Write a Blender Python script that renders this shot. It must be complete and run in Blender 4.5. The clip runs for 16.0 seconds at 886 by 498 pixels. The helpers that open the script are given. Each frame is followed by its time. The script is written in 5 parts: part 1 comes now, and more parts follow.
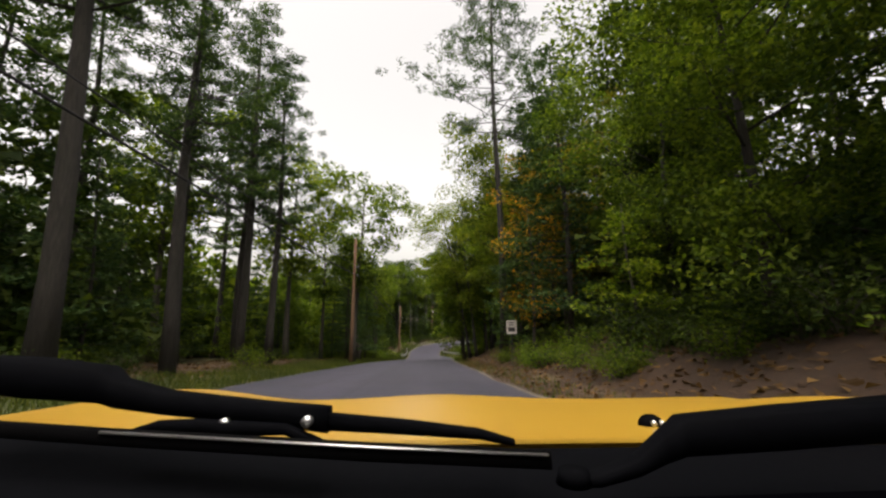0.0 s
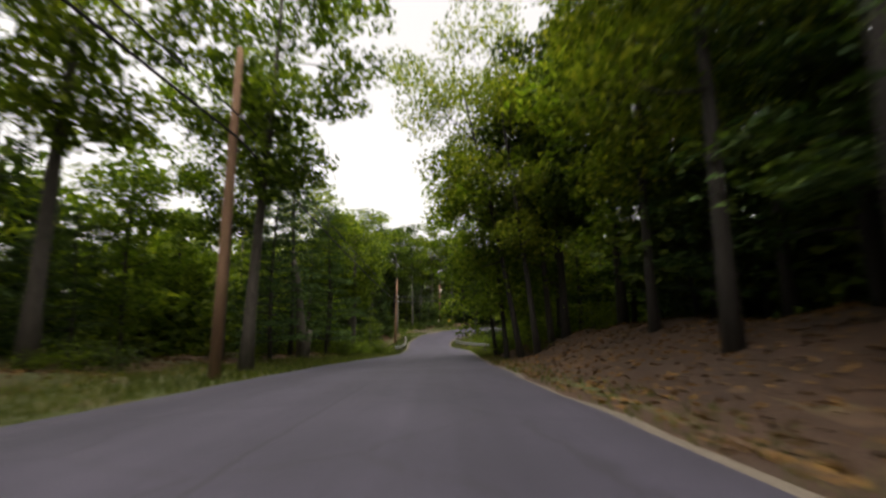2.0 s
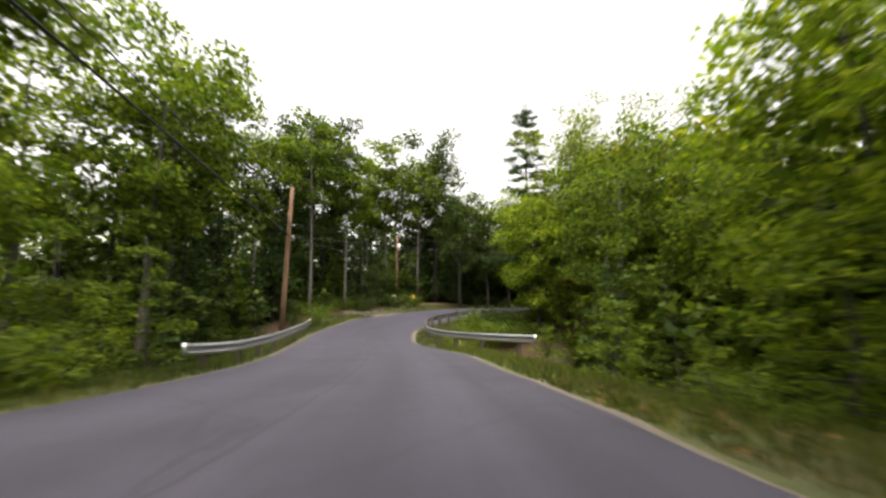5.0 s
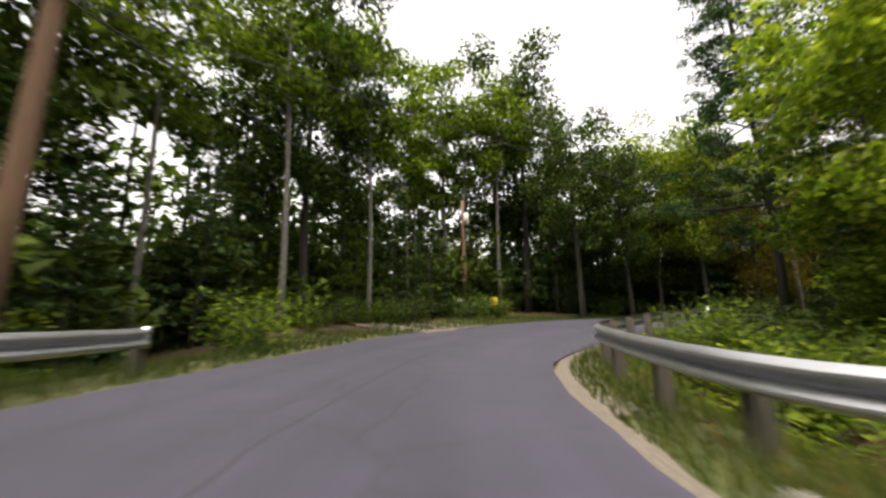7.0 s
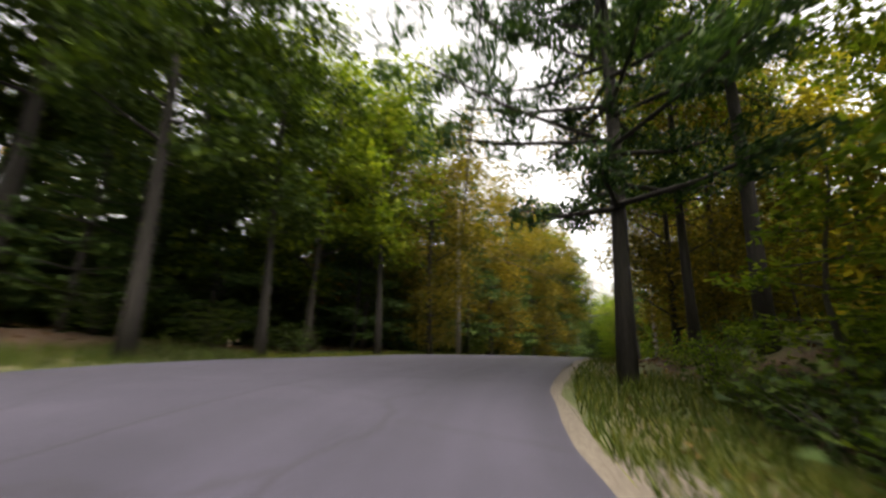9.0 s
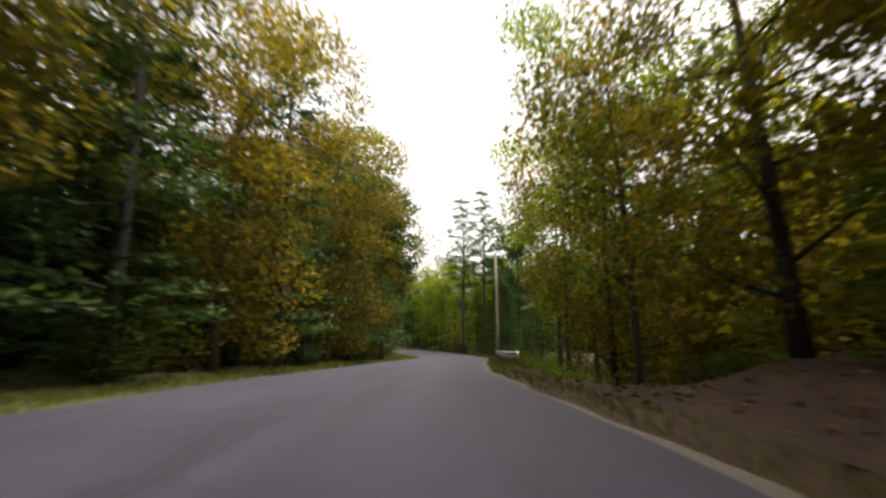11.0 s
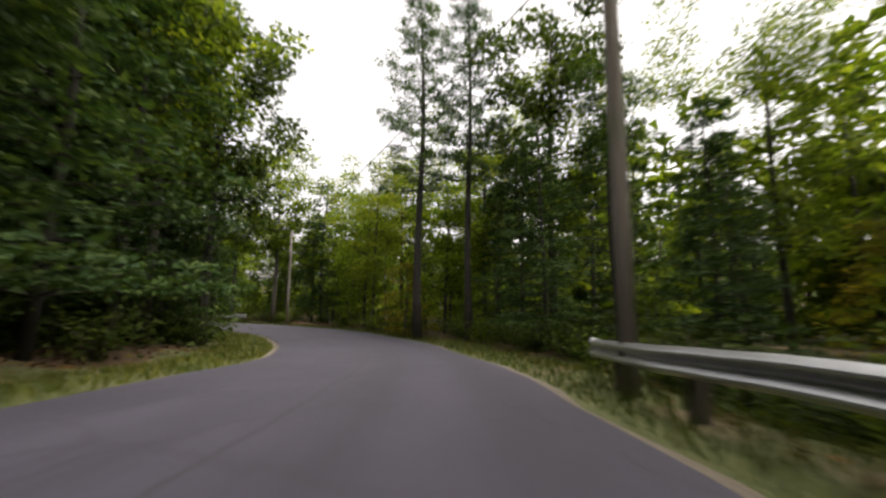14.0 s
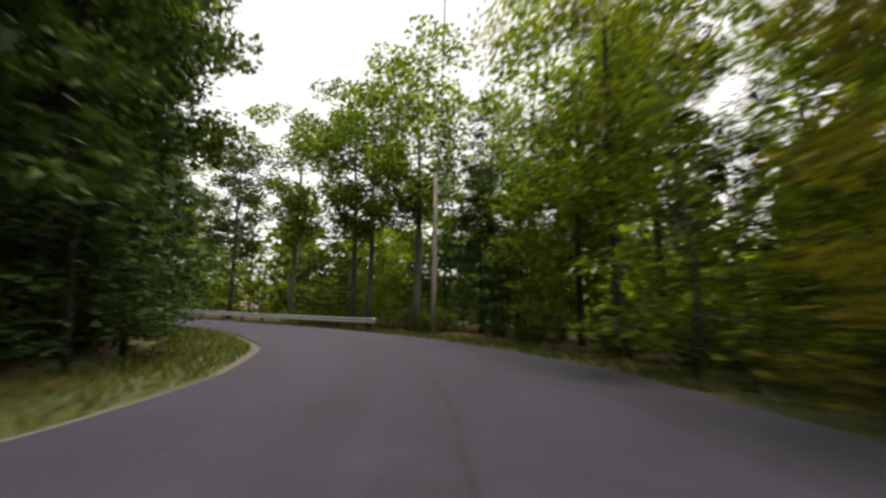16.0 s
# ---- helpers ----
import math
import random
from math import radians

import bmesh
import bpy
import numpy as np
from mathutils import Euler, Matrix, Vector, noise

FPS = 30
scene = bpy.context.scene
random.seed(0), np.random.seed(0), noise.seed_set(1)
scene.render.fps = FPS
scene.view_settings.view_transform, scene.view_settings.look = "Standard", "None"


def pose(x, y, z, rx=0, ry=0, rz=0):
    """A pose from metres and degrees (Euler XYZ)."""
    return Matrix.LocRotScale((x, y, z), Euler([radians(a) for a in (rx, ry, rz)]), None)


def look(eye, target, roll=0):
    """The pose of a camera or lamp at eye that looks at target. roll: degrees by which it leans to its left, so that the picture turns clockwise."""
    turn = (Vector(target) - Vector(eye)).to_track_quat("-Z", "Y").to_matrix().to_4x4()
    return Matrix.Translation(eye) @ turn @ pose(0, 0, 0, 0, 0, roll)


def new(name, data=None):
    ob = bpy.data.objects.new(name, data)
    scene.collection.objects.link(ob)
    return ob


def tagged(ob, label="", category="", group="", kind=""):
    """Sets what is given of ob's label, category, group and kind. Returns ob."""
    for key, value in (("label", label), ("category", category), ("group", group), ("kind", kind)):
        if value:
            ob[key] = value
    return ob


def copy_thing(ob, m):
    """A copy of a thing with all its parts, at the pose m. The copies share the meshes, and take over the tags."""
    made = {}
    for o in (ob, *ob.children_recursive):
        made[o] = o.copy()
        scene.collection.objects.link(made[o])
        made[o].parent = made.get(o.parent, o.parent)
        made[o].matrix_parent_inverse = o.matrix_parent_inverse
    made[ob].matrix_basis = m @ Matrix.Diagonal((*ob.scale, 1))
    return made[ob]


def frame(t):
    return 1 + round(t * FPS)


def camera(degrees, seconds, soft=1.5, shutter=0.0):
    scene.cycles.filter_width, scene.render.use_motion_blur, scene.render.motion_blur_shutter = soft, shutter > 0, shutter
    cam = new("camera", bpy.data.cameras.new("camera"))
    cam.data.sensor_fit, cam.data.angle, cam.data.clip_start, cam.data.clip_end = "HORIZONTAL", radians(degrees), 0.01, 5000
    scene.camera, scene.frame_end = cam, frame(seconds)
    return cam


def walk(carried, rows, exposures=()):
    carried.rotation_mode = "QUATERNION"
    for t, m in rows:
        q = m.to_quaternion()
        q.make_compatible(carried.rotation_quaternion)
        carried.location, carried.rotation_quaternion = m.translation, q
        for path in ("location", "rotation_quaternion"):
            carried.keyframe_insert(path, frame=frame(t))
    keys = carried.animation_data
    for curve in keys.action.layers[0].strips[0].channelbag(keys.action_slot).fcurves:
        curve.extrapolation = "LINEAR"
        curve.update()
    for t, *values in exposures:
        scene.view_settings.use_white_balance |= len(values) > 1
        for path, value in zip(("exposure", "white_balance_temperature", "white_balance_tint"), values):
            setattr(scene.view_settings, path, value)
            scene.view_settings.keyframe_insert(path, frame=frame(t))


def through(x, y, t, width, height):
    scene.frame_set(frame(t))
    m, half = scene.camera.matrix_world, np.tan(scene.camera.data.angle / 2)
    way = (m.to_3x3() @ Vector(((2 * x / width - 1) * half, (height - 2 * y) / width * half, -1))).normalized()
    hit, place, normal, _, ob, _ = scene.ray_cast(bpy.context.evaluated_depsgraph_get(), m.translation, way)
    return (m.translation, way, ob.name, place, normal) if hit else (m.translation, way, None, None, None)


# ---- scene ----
# ---------------------------------------------------------------- camera
cam = camera(94.9, 16.0, soft=2.5, shutter=0.5)
# seconds, x, y, z, yaw, pitch, roll
ROWS = [
    (0.0, 0.00, 0.00, 0.00, 0.0, 10.0, 0.6),
    (0.5, -0.19, 5.38, -0.36, 1.4, 9.1, 1.2),
    (1.0, -0.55, 10.82, -0.75, 1.6, 9.0, 1.2),
    (1.5, -0.70, 16.23, -1.10, 1.5, 9.1, 1.1),
    (2.0, -0.79, 21.83, -1.49, 0.9, 8.6, 0.9),
    (2.5, -0.96, 27.25, -1.91, 0.1, 7.8, 0.9),
    (3.0, -1.11, 32.84, -2.31, -0.9, 8.0, 1.5),
    (3.5, -1.15, 38.52, -2.75, -1.5, 8.0, 1.5),
    (4.0, -1.23, 44.29, -3.26, -1.9, 7.5, 1.1),
    (4.5, -1.09, 50.07, -3.74, -3.8, 7.4, 0.6),
    (5.0, -0.83, 55.73, -4.23, -4.2, 7.6, 0.4),
    (5.5, -0.67, 61.24, -4.67, -1.9, 8.1, 0.4),
    (6.0, -0.82, 66.53, -5.02, 2.3, 9.0, 0.6),
    (6.5, -1.30, 71.48, -5.26, 6.0, 10.2, 1.0),
    (7.0, -2.10, 75.96, -5.33, 4.5, 11.5, 1.2),
    (7.5, -2.32, 80.41, -5.22, -5.6, 13.5, -0.4),
    (8.0, -1.68, 84.47, -5.01, -21.3, 13.5, -0.6),
    (8.5, -0.06, 87.72, -4.77, -34.2, 13.9, 0.1),
    (9.0, 2.46, 90.70, -4.44, -47.5, 13.4, -0.7),
    (9.5, 5.74, 93.36, -4.14, -57.7, 13.4, -0.3),
    (10.0, 9.62, 95.62, -3.98, -65.1, 12.7, -0.1),
    (10.5, 13.98, 97.56, -3.91, -70.2, 11.8, 0.1),
    (11.0, 18.67, 99.25, -3.95, -73.3, 10.8, 0.4),
    (11.5, 23.61, 100.81, -4.08, -74.8, 10.0, 0.8),
    (12.0, 28.73, 102.33, -4.33, -75.3, 8.9, 0.6),
    (12.5, 33.83, 103.65, -4.65, -78.6, 8.9, -0.7),
    (13.0, 38.56, 104.70, -4.98, -80.8, 8.1, -0.9),
    (13.5, 42.95, 105.59, -5.20, -81.2, 7.4, -0.6),
    (14.0, 47.40, 106.45, -5.43, -80.0, 7.7, -0.4),
    (14.5, 52.12, 107.61, -5.67, -76.2, 8.3, -0.5),
    (15.0, 56.80, 109.11, -5.95, -68.6, 8.3, -0.2),
    (15.5, 61.31, 111.09, -6.21, -61.0, 8.6, -0.4),
    (16.0, 65.53, 114.13, -6.40, -53.5, 9.4, -0.6),
]
# the car stands for a moment, then drives off
path = [(t, pose(x, y, z, 90 + p, r, w)) for t, x, y, z, w, p, r in ROWS]
EXPOSURE = [(0.0, 1.2), (1.0, 1.15), (2.0, 1.25), (2.5, 1.4), (3.0, 1.4), (3.5, 1.55), (4.2, 1.8), (6.5, 1.75), (8.0, 1.65), (8.5, 1.75), (9.0, 1.95),
            (11.5, 1.75), (12.0, 1.55), (12.5, 1.45), (13.0, 1.4), (13.5, 1.55), (14.2, 1.45), (15.0, 1.45), (16.0, 1.4)]
walk(cam, [path[0], (1 / 30, path[0][1])] + path[1:], [(t, stops, 7350, 12) for t, stops in EXPOSURE])

# ---------------------------------------------------------------- light: bright overcast sky
world = bpy.data.worlds.new("overcast_sky")
scene.world = world
world.use_nodes = True
wn = world.node_tree
sky = wn.nodes.new("ShaderNodeTexSky")
sky.sky_type = "NISHITA"
sky.sun_disc = False
sky.sun_elevation = radians(70)
sky.sun_rotation = radians(200)
sky.air_density, sky.dust_density, sky.ozone_density = 1.2, 6.0, 1.0
soften = wn.nodes.new("ShaderNodeHueSaturation")
soften.inputs["Saturation"].default_value = 0.22
wn.links.new(sky.outputs[0], soften.inputs["Color"])
wn.links.new(soften.outputs[0], wn.nodes["Background"].inputs[0])
wn.nodes["Background"].inputs[1].default_value = 0.15
sun_data = bpy.data.lights.new("sun", "SUN")
sun_data.energy, sun_data.angle, sun_data.color = 0.9, radians(40), (1.0, 0.96, 0.9)
sun = new("sun", sun_data)
sun.matrix_world = look((10, -28, 80), (0, 0, 0))

# ---------------------------------------------------------------- materials
def nodes_of(name):
    m = bpy.data.materials.new(name)
    m.use_nodes = True
    t = m.node_tree
    return m, t, t.nodes["Principled BSDF"]


def ramp(t, stops):
    r = t.nodes.new("ShaderNodeValToRGB")
    e = r.color_ramp.elements
    while len(e) < len(stops):
        e.new(0.5)
    for k, (p, c) in enumerate(stops):
        e[k].position, e[k].color = p, (*c, 1)
    return r


def noise_tex(t, scale, detail=6.0, coords=None, rough=0.6):
    n = t.nodes.new("ShaderNodeTexNoise")
    n.inputs["Scale"].default_value, n.inputs["Detail"].default_value = scale, detail
    n.inputs["Roughness"].default_value = rough
    if coords:
        t.links.new(coords, n.inputs["Vector"])
    return n


def coords_of(t, kind="Object", scale=(1, 1, 1)):
    c = t.nodes.new("ShaderNodeTexCoord")
    m = t.nodes.new("ShaderNodeMapping")
    m.inputs["Scale"].default_value = scale
    t.links.new(c.outputs[kind], m.inputs["Vector"])
    return m.outputs[0]


def mix(t, fac, a, b, mode="MIX"):
    m = t.nodes.new("ShaderNodeMix")
    m.data_type, m.blend_type = "RGBA", mode
    for sock, v in ((m.inputs[0], fac), (m.inputs[6], a), (m.inputs[7], b)):
        if isinstance(v, (int, float)):
            sock.default_value = v
        elif isinstance(v, tuple):
            sock.default_value = (*v, 1)
        else:
            t.links.new(v, sock)
    return m.outputs[2]


def bump(t, bsdf, height, strength, dist=0.02):
    b = t.nodes.new("ShaderNodeBump")
    b.inputs["Strength"].default_value, b.inputs["Distance"].default_value = strength, dist
    t.links.new(height, b.inputs["Height"])
    t.links.new(b.outputs[0], bsdf.inputs["Normal"])


def leaf_material(name, dark, mid, light, through=0.42):
    m, t, b = nodes_of(name)
    g = t.nodes.new("ShaderNodeNewGeometry")
    o = t.nodes.new("ShaderNodeObjectInfo")
    r = ramp(t, [(0.0, dark), (0.55, mid), (1.0, light)])
    t.links.new(g.outputs["Random Per Island"], r.inputs[0])
    big = noise_tex(t, 0.35, 3, coords_of(t))
    tint = ramp(t, [(0.3, (0.62, 0.66, 0.62)), (0.7, (1.25, 1.2, 0.9))])
    t.links.new(big.outputs[0], tint.inputs[0])
    col = mix(t, 1.0, r.outputs[0], tint.outputs[0], "MULTIPLY")
    own = ramp(t, [(0.0, (0.75, 0.8, 0.8)), (1.0, (1.2, 1.12, 0.9))])
    t.links.new(o.outputs["Random"], own.inputs[0])
    col = mix(t, 1.0, col, own.outputs[0], "MULTIPLY")
    t.links.new(col, b.inputs["Base Color"])
    b.inputs["Roughness"].default_value = 0.7
    b.inputs["Specular IOR Level"].default_value = 0.12
    tr = t.nodes.new("ShaderNodeBsdfTranslucent")
    t.links.new(mix(t, 1.0, col, (1.3, 1.35, 0.6), "MULTIPLY"), tr.inputs[0])
    mx = t.nodes.new("ShaderNodeMixShader")
    mx.inputs[0].default_value = through
    t.links.new(b.outputs[0], mx.inputs[1])
    t.links.new(tr.outputs[0], mx.inputs[2])
    t.links.new(mx.outputs[0], t.nodes["Material Output"].inputs[0])
    return m


def bark_material(name, dark, light, stretch=(9, 9, 1.2)):
    m, t, b = nodes_of(name)
    n = noise_tex(t, 2.2, 8, coords_of(t, "Object", stretch), 0.7)
    r = ramp(t, [(0.3, dark), (0.68, light)])
    t.links.new(n.outputs[0], r.inputs[0])
    lich = noise_tex(t, 0.9, 4, coords_of(t))
    patch = ramp(t, [(0.52, (1, 1, 1)), (0.7, (0.8, 0.95, 0.75))])
    t.links.new(lich.outputs[0], patch.inputs[0])
    t.links.new(mix(t, 1.0, r.outputs[0], patch.outputs[0], "MULTIPLY"), b.inputs["Base Color"])
    b.inputs["Roughness"].default_value = 0.9
    bump(t, b, n.outputs[0], 0.8, 0.03)
    return m


def plain(name, color, rough=0.5, metal=0.0, grain=0.0, scale=30.0):
    m, t, b = nodes_of(name)
    n = noise_tex(t, scale, 5, coords_of(t))
    lo = tuple(c * (1 - grain) for c in color)
    hi = tuple(min(1, c * (1 + grain)) for c in color)
    r = ramp(t, [(0.3, lo), (0.7, hi)])
    t.links.new(n.outputs[0], r.inputs[0])
    t.links.new(r.outputs[0], b.inputs["Base Color"])
    b.inputs["Roughness"].default_value, b.inputs["Metallic"].default_value = rough, metal
    return m


def asphalt_material():
    m, t, b = nodes_of("asphalt")
    c = coords_of(t)
    grain = noise_tex(t, 60, 4, c, 0.8)
    worn = noise_tex(t, 0.5, 5, c)
    base = ramp(t, [(0.3, (0.0150, 0.0148, 0.0245)), (0.75, (0.0375, 0.0357, 0.0605))])
    t.links.new(grain.outputs[0], base.inputs[0])
    w = ramp(t, [(0.35, (0.8, 0.8, 0.82)), (0.7, (1.25, 1.22, 1.2))])
    t.links.new(worn.outputs[0], w.inputs[0])
    col = mix(t, 1.0, base.outputs[0], w.outputs[0], "MULTIPLY")
    lanes = noise_tex(t, 1.0, 3, coords_of(t, "UV", (1.1, 0.025, 1)))
    track = ramp(t, [(0.36, (0.78, 0.78, 0.80)), (0.64, (1.22, 1.2, 1.18))])
    t.links.new(lanes.outputs[0], track.inputs[0])
    col = mix(t, 1.0, col, track.outputs[0], "MULTIPLY")
    patches = noise_tex(t, 0.16, 2, c)
    mend = ramp(t, [(0.60, (1, 1, 1)), (0.64, (0.84, 0.84, 0.87))])
    t.links.new(patches.outputs[0], mend.inputs[0])
    col = mix(t, 1.0, col, mend.outputs[0], "MULTIPLY")
    # the worn joint between the two lanes, and fine cracks
    split = t.nodes.new("ShaderNodeSeparateXYZ")
    t.links.new(coords_of(t, "UV"), split.inputs[0])
    wander = noise_tex(t, 0.8, 3, coords_of(t, "UV", (0.0, 1.0, 1.0)))
    shift = t.nodes.new("ShaderNodeMath")
    shift.operation = "MULTIPLY_ADD"
    shift.inputs[1].default_value, shift.inputs[2].default_value = 0.22, -0.11
    t.links.new(wander.outputs[0], shift.inputs[0])
    away = t.nodes.new("ShaderNodeMath")
    t.links.new(split.outputs[0], away.inputs[0])
    t.links.new(shift.outputs[0], away.inputs[1])
    size = t.nodes.new("ShaderNodeMath")
    size.operation = "ABSOLUTE"
    t.links.new(away.outputs[0], size.inputs[0])
    joint = ramp(t, [(0.012, (0.62, 0.62, 0.62)), (0.045, (1, 1, 1))])
    t.links.new(size.outputs[0], joint.inputs[0])
    col = mix(t, 1.0, col, joint.outputs[0], "MULTIPLY")
    cell = t.nodes.new("ShaderNodeTexVoronoi")
    cell.feature = "DISTANCE_TO_EDGE"
    cell.inputs["Scale"].default_value = 0.55
    warp = noise_tex(t, 1.6, 4, c)
    t.links.new(mix(t, 0.35, c, warp.outputs[1]), cell.inputs["Vector"])
    crack = ramp(t, [(0.006, (0.70, 0.70, 0.70)), (0.016, (1, 1, 1))])
    t.links.new(cell.outputs["Distance"], crack.inputs[0])
    t.links.new(mix(t, 1.0, col, crack.outputs[0], "MULTIPLY"), b.inputs["Base Color"])
    b.inputs["Roughness"].default_value = 0.75
    bump(t, b, grain.outputs[0], 0.4, 0.006)
    return m


def ground_material():
    """Forest floor: leaf litter and soil with mossy, grassy patches."""
    m, t, b = nodes_of("forest_floor")
    c = coords_of(t)
    fine = noise_tex(t, 9, 8, c, 0.75)
    big = noise_tex(t, 0.22, 4, c)
    litter = ramp(t, [(0.25, (0.020, 0.012, 0.007)), (0.5, (0.070, 0.040, 0.022)), (0.8, (0.15, 0.09, 0.048))])
    green = ramp(t, [(0.25, (0.018, 0.026, 0.008)), (0.75, (0.085, 0.105, 0.028))])
    t.links.new(fine.outputs[0], litter.inputs[0])
    t.links.new(fine.outputs[0], green.inputs[0])
    sel = ramp(t, [(0.48, (0, 0, 0)), (0.62, (1, 1, 1))])
    t.links.new(big.outputs[0], sel.inputs[0])
    t.links.new(mix(t, sel.outputs[0], litter.outputs[0], green.outputs[0]), b.inputs["Base Color"])
    b.inputs["Roughness"].default_value = 0.95
    bump(t, b, fine.outputs[0], 0.9, 0.05)
    return m


def bank_material():
    """Bare bank under the trees: brown needles, soil and fallen leaves."""
    m, t, b = nodes_of("brown_leaf_litter")
    c = coords_of(t)
    fine = noise_tex(t, 11, 8, c, 0.75)
    big = noise_tex(t, 0.5, 4, c)
    a = ramp(t, [(0.25, (0.013, 0.007, 0.004)), (0.55, (0.044, 0.023, 0.012)), (0.8, (0.098, 0.054, 0.028))])
    t.links.new(fine.outputs[0], a.inputs[0])
    tone = ramp(t, [(0.3, (0.65, 0.62, 0.6)), (0.7, (1.25, 1.15, 1.05))])
    t.links.new(big.outputs[0], tone.inputs[0])
    t.links.new(mix(t, 1.0, a.outputs[0], tone.outputs[0], "MULTIPLY"), b.inputs["Base Color"])
    b.inputs["Roughness"].default_value = 0.95
    bump(t, b, fine.outputs[0], 0.9, 0.04)
    return m


def verge_material():
    m, t, b = nodes_of("grass_verge")
    c = coords_of(t)
    fine = noise_tex(t, 14, 8, c, 0.75)
    big = noise_tex(t, 0.6, 4, c)
    a = ramp(t, [(0.25, (0.022, 0.034, 0.008)), (0.75, (0.085, 0.098, 0.028))])
    d = ramp(t, [(0.25, (0.05, 0.038, 0.02)), (0.75, (0.17, 0.13, 0.075))])
    t.links.new(fine.outputs[0], a.inputs[0])
    t.links.new(fine.outputs[0], d.inputs[0])
    sel = ramp(t, [(0.50, (0, 0, 0)), (0.66, (1, 1, 1))])
    t.links.new(big.outputs[0], sel.inputs[0])
    t.links.new(mix(t, sel.outputs[0], a.outputs[0], d.outputs[0]), b.inputs["Base Color"])
    b.inputs["Roughness"].default_value = 0.95
    bump(t, b, fine.outputs[0], 0.8, 0.03)
    return m


ASPHALT = asphalt_material()
GROUND = ground_material()
VERGE = verge_material()
BANK = bank_material()
GRAVEL = plain("sandy_gravel", (0.098, 0.083, 0.066), 0.95, 0, 0.5, 25)
BARK = bark_material("grey_bark", (0.022, 0.019, 0.016), (0.085, 0.074, 0.063))
# dark bark, with shade under the canopy also put into its colour
BARK_DARK = bark_material("dark_shaded_bark", (0.010, 0.0085, 0.0075), (0.036, 0.031, 0.026))
BARK_PALE = bark_material("pale_bark", (0.05, 0.046, 0.041), (0.145, 0.135, 0.12), (5, 5, 2))
POLE_WOOD = bark_material("weathered_pole_wood", (0.075, 0.04, 0.023), (0.20, 0.115, 0.066), (20, 20, 0.5))
POLE_GREY = bark_material("grey_pole_wood", (0.095, 0.084, 0.073), (0.235, 0.21, 0.185), (20, 20, 0.5))
POST_WOOD = bark_material("dark_post_wood", (0.03, 0.025, 0.02), (0.10, 0.085, 0.07), (20, 20, 1))
LEAF = leaf_material("green_leaf", (0.031, 0.056, 0.012), (0.086, 0.138, 0.024), (0.195, 0.248, 0.046), 0.52)
# darker copy of the green leaf; shade of dense woods is in its colour
LEAF_DEEP_SHADE = leaf_material("deep_green_shaded_leaf", (0.016, 0.032, 0.010), (0.042, 0.072, 0.018), (0.094, 0.132, 0.032), 0.28)
LEAF_BRIGHT = leaf_material("bright_green_leaf", (0.050, 0.094, 0.015), (0.119, 0.188, 0.030), (0.250, 0.312, 0.062), 0.56)
LEAF_YELLOW = leaf_material("yellowing_leaf", (0.062, 0.062, 0.015), (0.168, 0.155, 0.030), (0.295, 0.250, 0.054), 0.56)
LEAF_OLIVE = leaf_material("olive_autumn_leaf", (0.050, 0.052, 0.014), (0.130, 0.112, 0.026), (0.245, 0.172, 0.042), 0.50)
LEAF_LIME = leaf_material("yellow_green_leaf", (0.048, 0.082, 0.014), (0.112, 0.160, 0.028), (0.235, 0.255, 0.053), 0.58)
LEAF_ORANGE = leaf_material("orange_leaf", (0.050, 0.075, 0.016), (0.19, 0.145, 0.026), (0.52, 0.25, 0.045), 0.45)
NEEDLE = leaf_material("pine_needle", (0.015, 0.039, 0.018), (0.039, 0.078, 0.033), (0.083, 0.128, 0.051), 0.28)
GRASS = leaf_material("grass_blade", (0.022, 0.038, 0.009), (0.058, 0.086, 0.021), (0.13, 0.14, 0.048), 0.3)
LITTER = leaf_material("fallen_leaf", (0.035, 0.02, 0.01), (0.10, 0.056, 0.029), (0.20, 0.118, 0.057), 0.1)
STEEL = plain("galvanised_steel", (0.46, 0.47, 0.49), 0.34, 0.92, 0.12, 6)
CABLE = plain("black_cable", (0.018, 0.018, 0.02), 0.85)
WHITE_PAINT = plain("white_sign_sheet", (0.56, 0.52, 0.49), 0.5, 0, 0.06, 12)
INK = plain("black_sign_ink", (0.03, 0.03, 0.03), 0.6)
YELLOW_SHEET = plain("yellow_sign_sheet", (0.62, 0.40, 0.03), 0.5, 0, 0.1, 12)
GREY_METAL = plain("grey_painted_metal", (0.42, 0.43, 0.44), 0.45, 0.3, 0.1, 10)
HOUSE_PAINT = plain("white_clapboard_paint", (0.74, 0.73, 0.70), 0.6, 0, 0.05, 3)
PANE = plain("dark_window_glass", (0.02, 0.022, 0.025), 0.08)
STONE = plain("mossy_stone", (0.10, 0.098, 0.082), 0.9, 0, 0.5, 4)

